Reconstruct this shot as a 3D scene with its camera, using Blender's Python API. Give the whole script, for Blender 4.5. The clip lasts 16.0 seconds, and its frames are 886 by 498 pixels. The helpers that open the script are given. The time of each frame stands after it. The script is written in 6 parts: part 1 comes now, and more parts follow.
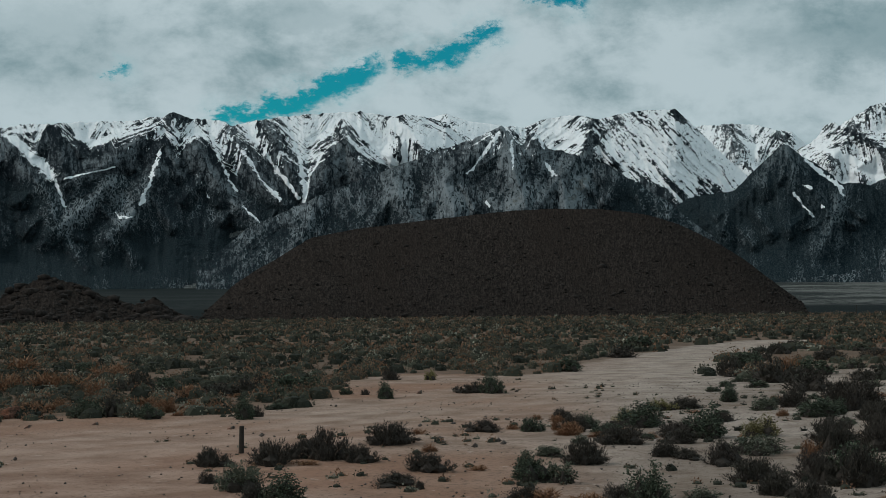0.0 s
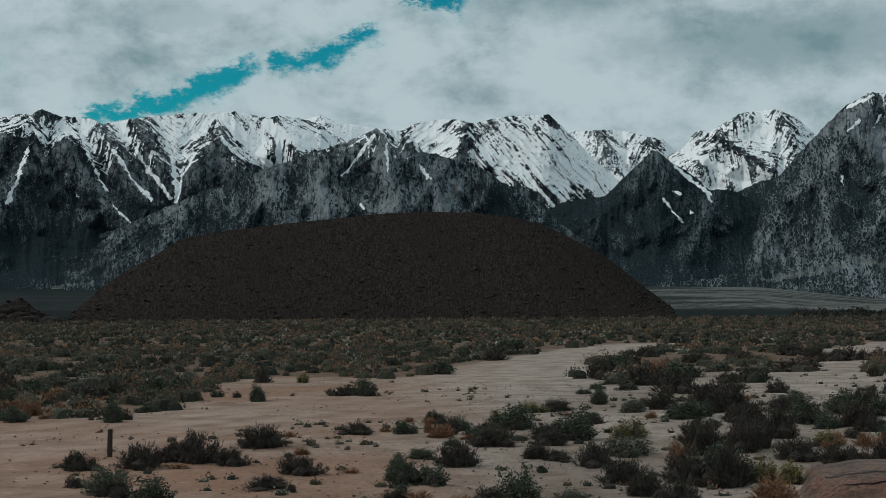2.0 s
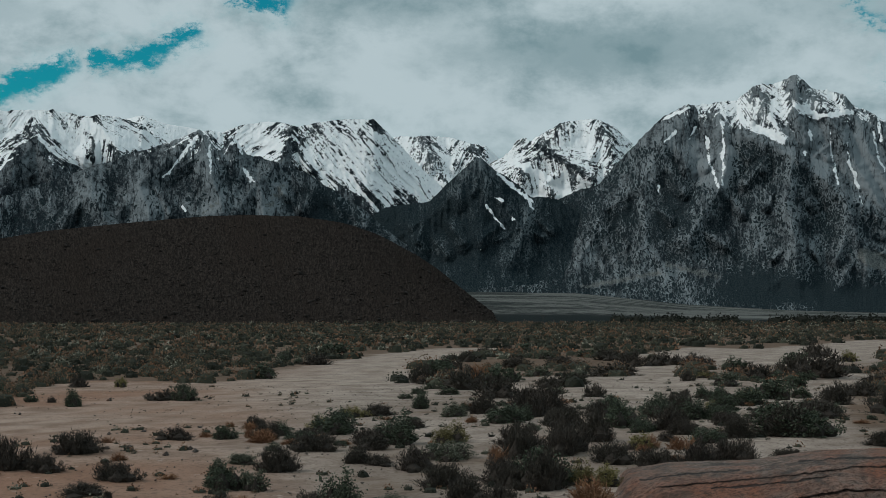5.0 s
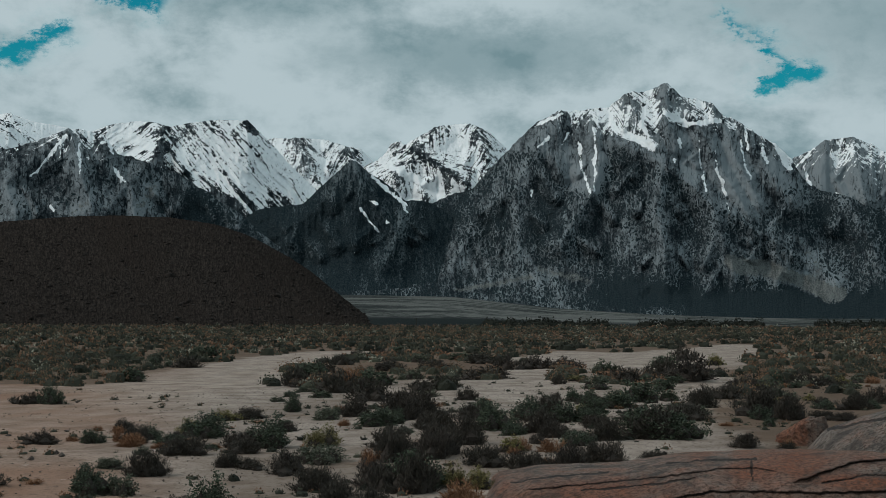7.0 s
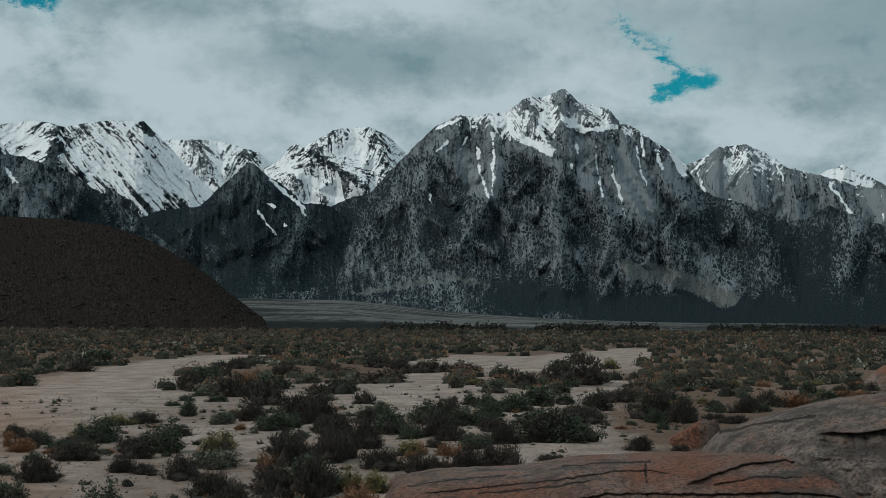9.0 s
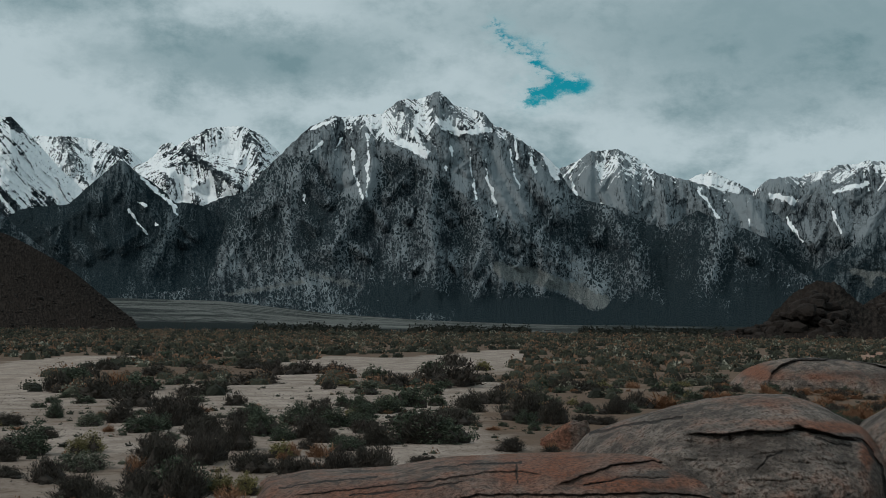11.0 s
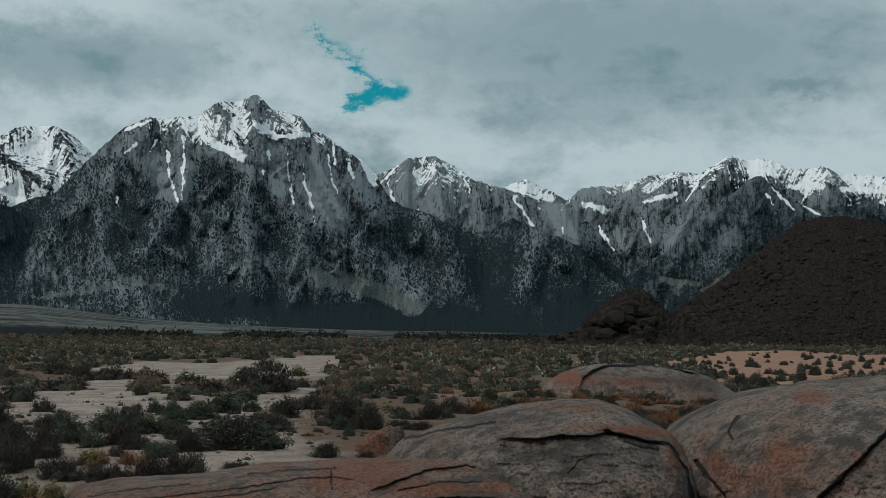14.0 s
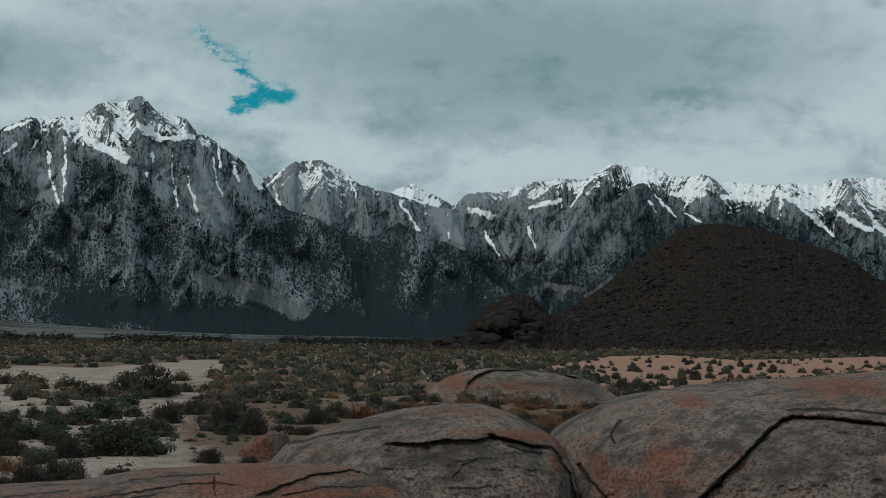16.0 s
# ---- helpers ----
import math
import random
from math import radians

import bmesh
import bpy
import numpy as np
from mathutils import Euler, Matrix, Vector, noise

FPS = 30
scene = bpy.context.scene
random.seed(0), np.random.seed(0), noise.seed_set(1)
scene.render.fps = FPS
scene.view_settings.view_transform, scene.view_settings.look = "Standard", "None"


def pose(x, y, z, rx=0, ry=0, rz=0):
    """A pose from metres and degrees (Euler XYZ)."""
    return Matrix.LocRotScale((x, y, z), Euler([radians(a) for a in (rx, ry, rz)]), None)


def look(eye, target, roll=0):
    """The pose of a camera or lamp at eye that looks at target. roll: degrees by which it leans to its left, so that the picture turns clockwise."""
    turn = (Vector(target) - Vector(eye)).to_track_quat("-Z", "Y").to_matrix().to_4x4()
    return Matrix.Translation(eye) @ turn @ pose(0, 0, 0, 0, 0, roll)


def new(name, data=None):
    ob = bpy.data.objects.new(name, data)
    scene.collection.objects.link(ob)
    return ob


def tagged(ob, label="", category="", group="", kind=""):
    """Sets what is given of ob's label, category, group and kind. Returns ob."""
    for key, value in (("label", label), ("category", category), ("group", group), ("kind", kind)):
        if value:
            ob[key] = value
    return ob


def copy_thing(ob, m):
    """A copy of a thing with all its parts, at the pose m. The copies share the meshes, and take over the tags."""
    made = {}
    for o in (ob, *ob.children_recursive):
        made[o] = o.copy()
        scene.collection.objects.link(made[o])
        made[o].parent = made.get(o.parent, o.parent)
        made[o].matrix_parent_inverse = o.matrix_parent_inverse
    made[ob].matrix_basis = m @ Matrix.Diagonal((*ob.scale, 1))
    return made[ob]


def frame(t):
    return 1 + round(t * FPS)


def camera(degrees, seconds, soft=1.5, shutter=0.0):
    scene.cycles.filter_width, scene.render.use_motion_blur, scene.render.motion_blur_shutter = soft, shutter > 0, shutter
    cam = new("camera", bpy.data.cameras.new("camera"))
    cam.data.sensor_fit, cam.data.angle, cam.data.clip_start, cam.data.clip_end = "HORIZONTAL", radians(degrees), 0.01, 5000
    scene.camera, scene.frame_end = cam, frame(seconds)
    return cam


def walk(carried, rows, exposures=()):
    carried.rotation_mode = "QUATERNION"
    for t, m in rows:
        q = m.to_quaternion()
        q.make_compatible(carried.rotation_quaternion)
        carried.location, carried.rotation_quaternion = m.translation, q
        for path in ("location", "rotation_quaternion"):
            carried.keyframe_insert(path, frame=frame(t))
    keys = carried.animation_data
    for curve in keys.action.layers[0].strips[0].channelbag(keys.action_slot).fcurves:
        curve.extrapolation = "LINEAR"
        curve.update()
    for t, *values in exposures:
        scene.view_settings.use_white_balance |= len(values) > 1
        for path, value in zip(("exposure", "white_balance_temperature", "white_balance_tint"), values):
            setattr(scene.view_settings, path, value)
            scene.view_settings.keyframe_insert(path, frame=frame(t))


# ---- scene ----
# A desert flat below a snowy granite range, seen by a camera that only turns on its stand.
EYE = 3.2
cam = camera(33.4, 16.0, soft=0.4)
# seconds, yaw, pitch, roll
ROWS = [
    (0, 0.027, 2.427, 0.644),
    (0.5, -1.004, 2.458, 0.54),
    (1, -2.297, 2.471, 0.489),
    (1.5, -3.624, 2.483, 0.45),
    (2, -4.872, 2.483, 0.392),
    (2.5, -6.104, 2.507, 0.316),
    (3, -7.263, 2.572, 0.304),
    (3.5, -8.321, 2.617, 0.214),
    (4, -9.496, 2.6, 0.154),
    (6.5, -15.281, 2.742, -0.081),
    (7, -16.638, 2.755, -0.157),
    (7.5, -17.735, 2.794, -0.161),
    (8, -18.624, 2.845, -0.177),
    (10.5, -24.181, 2.971, -0.446),
    (11, -25.504, 2.999, -0.497),
    (11.5, -26.818, 3.048, -0.515),
    (12, -27.946, 3.097, -0.573),
    (12.5, -29.122, 3.119, -0.59),
    (13, -30.354, 3.149, -0.611),
    (13.5, -31.54, 3.226, -0.646),
    (14, -32.62, 3.288, -0.698),
    (14.5, -33.622, 3.356, -0.727),
    (15, -34.72, 3.435, -0.747),
    (15.5, -35.953, 3.486, -0.771),
    (16, -37.053, 3.524, -0.803),
]
walk(cam, [(t, pose(0, 0, EYE, 90 + pitch, roll, yaw)) for t, yaw, pitch, roll in ROWS], exposures=((0.0, 0.0), (16.0, 0.0)))


# ---- node helpers ----
class Nodes:
    def __init__(self, tree):
        self.tree = tree
        tree.nodes.clear()

    def add(self, kind, *inputs, **settings):
        n = self.tree.nodes.new(kind)
        for key, value in settings.items():
            setattr(n, key, value)
        for i, value in enumerate(inputs):
            if value is not None:
                self.put(n.inputs[i], value)
        return n

    def put(self, socket, value):
        if isinstance(value, bpy.types.NodeSocket):
            self.tree.links.new(value, socket)
        elif isinstance(value, bpy.types.Node):
            self.tree.links.new(value.outputs[0], socket)
        else:
            socket.default_value = value

    def math(self, op, a, b=0.0, c=0.0, clamp=False):
        return self.add("ShaderNodeMath", a, b, c, operation=op, use_clamp=clamp).outputs[0]

    def noise(self, vector, scale, detail=4.0, rough=0.55, distortion=0.0):
        n = self.add("ShaderNodeTexNoise")
        self.put(n.inputs["Vector"], vector)
        for key, value in (("Scale", scale), ("Detail", detail), ("Roughness", rough), ("Distortion", distortion)):
            n.inputs[key].default_value = value
        return n.outputs["Fac"]

    def voronoi(self, vector, scale, feature="F1"):
        n = self.add("ShaderNodeTexVoronoi", feature=feature)
        self.put(n.inputs["Vector"], vector)
        n.inputs["Scale"].default_value = scale
        return n.outputs["Distance"]

    def map(self, value, low, high, a=0.0, b=1.0, smooth=True):
        n = self.add("ShaderNodeMapRange", value, low, high, a, b, clamp=True)
        if smooth:
            n.interpolation_type = "SMOOTHSTEP"
        return n.outputs[0]

    def mix(self, fac, a, b, blend="MIX"):
        n = self.add("ShaderNodeMix", data_type="RGBA", blend_type=blend)
        for i, v in ((0, fac), (6, a), (7, b)):
            if isinstance(v, tuple):
                v = (*v, 1.0)[:4]
            self.put(n.inputs[i], v)
        return n.outputs[2]

    def attr(self, name):
        return self.add("ShaderNodeAttribute", attribute_name=name).outputs["Fac"]

    def bump(self, height, strength, distance):
        n = self.add("ShaderNodeBump")
        n.inputs["Strength"].default_value, n.inputs["Distance"].default_value = strength, distance
        self.put(n.inputs["Height"], height)
        return n.outputs[0]

    def surface(self, colour, rough=0.9, normal=None, specular=0.2):
        b = self.add("ShaderNodeBsdfPrincipled")
        self.put(b.inputs["Base Color"], (*colour, 1.0) if isinstance(colour, tuple) else colour)
        self.put(b.inputs["Roughness"], rough)
        b.inputs["Specular IOR Level"].default_value = specular
        if normal is not None:
            self.put(b.inputs["Normal"], normal)
        self.add("ShaderNodeOutputMaterial", b)
        return b


def material(name):
    m = bpy.data.materials.new(name)
    m.use_nodes = True
    return m, Nodes(m.node_tree)


# ---- sky and sun ----
SUN_BEARING, SUN_HEIGHT = -88.0, 42.0
world = bpy.data.worlds.new("overcast_sky")
scene.world = world
world.use_nodes = True
w = Nodes(world.node_tree)
way = w.add("ShaderNodeTexCoord").outputs["Generated"]
axes = w.add("ShaderNodeSeparateXYZ", way).outputs
up = w.math("MAXIMUM", axes[2], 0.0)
bearing = w.math("MULTIPLY", w.math("ARCTAN2", axes[0], axes[1]), 57.2958)
height = w.math("MULTIPLY", w.math("ARCSINE", axes[2]), 57.2958)
lift = w.math("ADD", up, 0.10)
deck = w.add("ShaderNodeCombineXYZ", w.math("DIVIDE", axes[0], lift), w.math("DIVIDE", axes[1], lift), 0.0).outputs[0]
dome = w.add("ShaderNodeCombineXYZ", bearing, w.math("MULTIPLY", height, 1.55), 0.0).outputs[0]
rag = w.math("SUBTRACT", w.noise(dome, 0.8, 9.0, 0.72), 0.5)
rag_y = w.math("SUBTRACT", w.noise(w.add("ShaderNodeVectorMath", dome, (31.0, 7.0, 3.0), operation="ADD").outputs[0], 0.8, 9.0, 0.72), 0.5)
bearing_r = w.math("ADD", bearing, w.math("MULTIPLY", rag, 2.6))
height_r = w.math("ADD", height, w.math("MULTIPLY", rag_y, 2.0))


def capsule(a, b, radius):
    """How deep a direction lies inside a rent in the clouds that runs from a to b (bearing, height), in degrees."""
    dx, dy = b[0] - a[0], b[1] - a[1]
    k = 1.0 / (dx * dx + dy * dy)
    px, py = w.math("SUBTRACT", bearing_r, a[0]), w.math("SUBTRACT", height_r, a[1])
    along = w.math("ADD", w.math("MULTIPLY", px, dx * k), w.math("MULTIPLY", py, dy * k), clamp=True)
    ex, ey = w.math("SUBTRACT", px, w.math("MULTIPLY", along, dx)), w.math("SUBTRACT", py, w.math("MULTIPLY", along, dy))
    far = w.math("SQRT", w.math("ADD", w.math("MULTIPLY", ex, ex), w.math("MULTIPLY", ey, ey)))
    return w.math("SUBTRACT", radius, far)


rent = None
for a, b, radius in (((-8.6, 7.5), (-6.6, 7.8), 0.32), ((-6.6, 7.8), (-4.9, 8.3), 0.46), ((-4.9, 8.5), (-2.9, 9.3), 0.44), ((-2.8, 9.3), (-2.3, 9.5), 0.22), ((-1.4, 9.6), (0.4, 9.95), 0.36), ((0.4, 9.95), (2.1, 10.75), 0.34), ((-12.4, 9.1), (-12.0, 9.3), 0.10),
                     ((4.0, 12.1), (5.6, 11.9), 0.34), ((27.6, 11.4), (29.4, 10.3), 0.09), ((29.4, 10.3), (30.0, 9.5), 0.20), ((29.0, 9.0), (30.7, 9.4), 0.36), ((30.2, 9.9), (30.7, 9.75), 0.06)):
    one = capsule(a, b, radius)
    rent = one if rent is None else w.math("MAXIMUM", rent, one)
rent = w.math("ADD", rent, w.math("MULTIPLY", w.math("SUBTRACT", w.noise(dome, 1.6, 9.0, 0.74), 0.5), 1.3))
gap = w.map(rent, -0.20, 0.27)
thin = w.map(rent, -0.8, 0.1, 0.0, 0.22)
broad = w.noise(deck, 0.55, 5.0, 0.55, 0.4)
fine = w.noise(dome, 0.24, 8.0, 0.62, 0.12)


def mass(a, e, ra, re):
    x = w.math("DIVIDE", w.math("SUBTRACT", bearing_r, a), ra)
    y = w.math("DIVIDE", w.math("SUBTRACT", height_r, e), re)
    return w.map(w.math("ADD", w.math("ADD", w.math("MULTIPLY", x, x), w.math("MULTIPLY", y, y)), w.math("MULTIPLY", w.math("SUBTRACT", fine, 0.5), 2.4)), -0.2, 1.3, 1.0, 0.0)


grey = w.map(w.math("ADD", w.math("MULTIPLY", broad, 0.35), w.math("MULTIPLY", fine, 0.85)), 0.52, 0.84)
for a, e, ra, re, k in ((18.0, 10.2, 7.0, 1.7, 0.75), (9.5, 12.2, 5.0, 1.3, 0.5), (26.0, 12.0, 5.0, 1.6, 0.3), (40.0, 11.2, 14.0, 3.4, 0.8), (37.5, 8.0, 4.0, 0.8, 0.25), (-6.0, 11.4, 3.0, 0.8, 0.35), (46.5, 9.5, 2.0, 0.5, 0.35), (-15.0, 10.0, 4.0, 2.0, 0.3)):
    grey = w.math("ADD", grey, w.math("MULTIPLY", mass(a, e, ra, re), k), clamp=True)
cloud = w.mix(grey, (0.445, 0.545, 0.580), (0.165, 0.262, 0.292))
cloud = w.mix(thin, cloud, (0.20, 0.42, 0.46))
sky = w.add("ShaderNodeTexSky", sky_type="NISHITA", sun_disc=False, sun_elevation=radians(SUN_HEIGHT), sun_rotation=radians(SUN_BEARING))
blue = w.mix(1.0, sky.outputs[0], (0.003, 0.060, 0.060), "MULTIPLY")
# an overcast sky is brighter overhead than at the horizon
over = w.map(up, 0.16, 1.0, 1.0, 1.10, False)
bright = w.mix(1.0, w.mix(gap, cloud, blue), w.add("ShaderNodeCombineXYZ", over, over, over).outputs[0], "MULTIPLY")
w.add("ShaderNodeOutputWorld", w.add("ShaderNodeBackground", bright, 1.0))

sun = new("sun", bpy.data.lights.new("sun", "SUN"))
sun.data.energy, sun.data.angle, sun.data.color = 1.25, radians(10.0), (1.0, 0.94, 0.88)
b_, h_ = radians(SUN_BEARING), radians(SUN_HEIGHT)
sun.matrix_world = look((400 * math.sin(b_) * math.cos(h_), 400 * math.cos(b_) * math.cos(h_), 400 * math.sin(h_)), (0, 0, 0))


# ---- noise on arrays ----
def lattice(ix, iy, seed):
    h = (ix.astype(np.int64) * 374761393 + iy.astype(np.int64) * 668265263 + seed * 974634777) & 0xFFFFFFFF
    h = ((h ^ (h >> 13)) * 1274126177) & 0xFFFFFFFF
    return ((h ^ (h >> 16)) & 0xFFFFFF) / float(0xFFFFFF)


def value(x, y, seed):
    ix, iy = np.floor(x), np.floor(y)
    fx, fy = x - ix, y - iy
    fx, fy = fx * fx * fx * (fx * (fx * 6 - 15) + 10), fy * fy * fy * (fy * (fy * 6 - 15) + 10)
    a, b = lattice(ix, iy, seed), lattice(ix + 1, iy, seed)
    c, d = lattice(ix, iy + 1, seed), lattice(ix + 1, iy + 1, seed)
    return (a + (b - a) * fx) * (1 - fy) + (c + (d - c) * fx) * fy


def fbm(x, y, seed, octaves=5, gain=0.5):
    """Noise about 0, within 1."""
    x, y = np.broadcast_arrays(np.asarray(x, float), np.asarray(y, float))
    total, amp, size = 0.0, 1.0, 0.0
    for i in range(octaves):
        total = total + amp * (2 * value(x * 2 ** i + 17.3 * i, y * 2 ** i - 9.1 * i, seed + i) - 1)
        size, amp = size + amp, amp * gain
    return total / size


def ridged(x, y, seed, octaves=5, gain=0.55):
    """Ridges near 1, gullies near 0."""
    x, y = np.broadcast_arrays(np.asarray(x, float), np.asarray(y, float))
    total, amp, size = 0.0, 1.0, 0.0
    for i in range(octaves):
        total = total + amp * (1 - np.abs(2 * value(x * 2 ** i + 11.7 * i, y * 2 ** i + 5.3 * i, seed + i) - 1))
        size, amp = size + amp, amp * gain
    return total / size


def step(x, a, b):
    t = np.clip((x - a) / (b - a), 0, 1)
    return t * t * (3 - 2 * t)


def sheet(name, x, y, z, mat, attrs=(), smooth=True, slope=None):
    """A mesh object on a grid of points."""
    rows, cols = x.shape
    i = np.arange(rows * cols).reshape(rows, cols)
    quads = np.stack([i[:-1, :-1], i[:-1, 1:], i[1:, 1:], i[1:, :-1]], -1).reshape(-1, 4)
    ob = polygons(name, np.stack([x, y, z], -1).reshape(-1, 3), quads, mat, attrs, smooth)
    if slope is not None:
        ob.data.attributes.new("slope", "FLOAT_VECTOR", "POINT").data.foreach_set("vector", np.asarray(slope, dtype=np.float32).ravel())
    return ob


def polygons(name, points, faces, mat, attrs=(), smooth=False):
    """A mesh object from arrays of points and of faces that all have the same number of corners."""
    me = bpy.data.meshes.new(name)
    n, k = faces.shape
    me.vertices.add(len(points))
    me.vertices.foreach_set("co", np.ascontiguousarray(points, dtype=np.float32).ravel())
    me.loops.add(n * k)
    me.loops.foreach_set("vertex_index", faces.astype(np.int32).ravel())
    me.polygons.add(n)
    me.polygons.foreach_set("loop_start", np.arange(0, n * k, k, dtype=np.int32))
    me.polygons.foreach_set("use_smooth", np.full(n, smooth))
    for key, values in attrs:
        me.attributes.new(key, "FLOAT", "POINT").data.foreach_set("value", np.asarray(values, dtype=np.float32).ravel())
    me.update(calc_edges=True)
    me.materials.append(mat)
    return new(name, me)


# ---- materials ----
def slope_place(n):
    """Metres across and up the face of a slope."""
    return n.add("ShaderNodeAttribute", attribute_name="slope").outputs["Vector"]


def place(n):
    return n.add("ShaderNodeNewGeometry").outputs["Position"]


def mountain_material(name, dark, light):
    m, n = material(name)
    p = slope_place(n)
    tall = n.add("ShaderNodeMapping", p)
    tall.inputs["Scale"].default_value = (1.0, 0.30, 1.0)
    streak, grain, fleck, coarse = n.noise(tall, 0.075, 4.0, 0.65), n.noise(p, 0.11, 4.0, 0.68), n.noise(p, 0.30, 2.0, 0.6), n.noise(p, 0.012, 4.0, 0.6)
    # joints split the slabs down the slope, weathered faces are pale
    joints = n.map(n.math("ABSOLUTE", n.math("SUBTRACT", n.noise(tall, 0.045, 2.0, 0.6), 0.5)), 0.0, 0.025, -0.65, 0.0)
    mottle = n.math("ADD", n.math("ADD", n.math("MULTIPLY", n.math("SUBTRACT", streak, 0.5), 2.0), n.math("MULTIPLY", n.math("SUBTRACT", grain, 0.5), 1.5)), n.math("ADD", n.math("MULTIPLY", n.math("SUBTRACT", fleck, 0.5), 0.9), n.math("MULTIPLY", n.math("SUBTRACT", coarse, 0.5), 1.2)))
    face = n.map(n.math("ADD", n.math("ADD", n.attr("slab"), mottle), joints), -0.35, 0.90, smooth=True)
    rock = n.mix(face, dark, light)
    # debris fans, paler and finer than the rock
    apron = n.map(n.math("ADD", n.attr("apron"), n.math("MULTIPLY", n.math("SUBTRACT", grain, 0.5), 2.2)), 0.25, 0.60)
    rock = n.mix(apron, rock, n.mix(n.map(n.math("ADD", n.math("MULTIPLY", fleck, 0.5), n.math("MULTIPLY", streak, 0.5)), 0.38, 0.62), (0.055, 0.063, 0.063), (0.165, 0.174, 0.170)))
    # trees stand as dark specks, closer together where the wood is dense
    wander = n.add("ShaderNodeVectorMath", p, n.add("ShaderNodeVectorMath", n.add("ShaderNodeTexNoise", p, None, 0.06, 3.0).outputs["Color"], (26.0, 30.0, 0.0), operation="MULTIPLY").outputs[0], operation="ADD").outputs[0]
    lean = n.add("ShaderNodeMapping", wander)
    lean.inputs["Scale"].default_value = (1.0, 0.62, 1.0)
    crown = n.voronoi(lean, 0.12, "DISTANCE_TO_EDGE")
    small = n.voronoi(lean, 0.25, "DISTANCE_TO_EDGE")
    tree = n.math("ADD", n.math("ADD", n.math("MULTIPLY", crown, 2.6), n.math("MULTIPLY", small, 1.2)), n.math("MULTIPLY", n.math("SUBTRACT", grain, 0.5), 1.3))
    wood = n.map(n.math("ADD", n.attr("wood"), tree), 0.78, 0.92)
    rock = n.mix(wood, rock, n.mix(n.map(fleck, 0.4, 0.6), (0.013, 0.021, 0.025), (0.027, 0.037, 0.041)))
    # snow, broken by thin rock ribs and crags
    course = n.add("ShaderNodeCombineXYZ", n.math("MULTIPLY", n.attr("course"), 11.0), n.math("MULTIPLY", n.add("ShaderNodeSeparateXYZ", p).outputs[0], 0.03), 0.0).outputs[0]
    thin_ribs = n.math("MULTIPLY", n.math("SUBTRACT", n.noise(course, 1.0, 3.0, 0.65), 0.5), 2.6)
    ragged = n.math("ADD", n.math("ADD", n.attr("snow"), thin_ribs), n.math("ADD", n.math("MULTIPLY", n.math("SUBTRACT", grain, 0.5), 2.0), n.math("MULTIPLY", n.math("SUBTRACT", fleck, 0.5), 1.1)))
    snow = n.map(ragged, 0.34, 0.46)
    colour = n.mix(snow, rock, n.mix(n.map(grain, 0.35, 0.65), (0.78, 0.81, 0.83), (0.86, 0.88, 0.89)))
    bump = n.bump(n.math("ADD", n.math("ADD", n.math("MULTIPLY", streak, 1.0), grain), n.math("MULTIPLY", fleck, 0.2)), 0.6, 9.0)
    n.surface(colour, 0.95, bump, 0.0)
    return m


GRANITE = mountain_material("snowy_granite", (0.014, 0.019, 0.023), (0.200, 0.228, 0.242))
DARK_GRANITE = mountain_material("dark_wooded_granite", (0.010, 0.017, 0.021), (0.130, 0.155, 0.166))


def hill_material():
    m, n = material("dark_brown_scree")
    p = slope_place(n)
    stones = n.voronoi(p, 0.8)
    fleck = n.noise(p, 0.8, 5.0, 0.7)
    broad_ = n.noise(p, 0.02, 4.0, 0.6)
    colour = n.mix(n.map(fleck, 0.34, 0.74), (0.014, 0.0122, 0.0113), (0.050, 0.041, 0.036))
    colour = n.mix(n.map(broad_, 0.40, 0.65, 0.0, 0.5), colour, (0.027, 0.021, 0.018))
    n.surface(colour, 0.95, n.bump(n.math("ADD", stones, fleck), 1.0, 0.9), 0.0)
    return m


SCREE = hill_material()


def loose_material():
    m, n = material("brown_rock")
    each = n.add("ShaderNodeNewGeometry").outputs["Random Per Island"]
    p = place(n)
    fleck, mottled = n.noise(p, 1.5, 5.0, 0.7), n.noise(p, 0.35, 4.0, 0.6)
    colour = n.mix(n.map(mottled, 0.35, 0.65), (0.014, 0.0118, 0.0108), (0.043, 0.035, 0.031))
    colour = n.mix(n.map(fleck, 0.52, 0.70, 0.0, 0.45), colour, (0.014, 0.012, 0.011))
    colour = n.mix(n.map(each, 0.0, 1.0, 0.0, 0.5, False), colour, (0.027, 0.021, 0.018))
    n.surface(colour, 0.95, n.bump(n.math("ADD", fleck, mottled), 1.0, 0.5), 0.1)
    return m


LOOSE = loose_material()


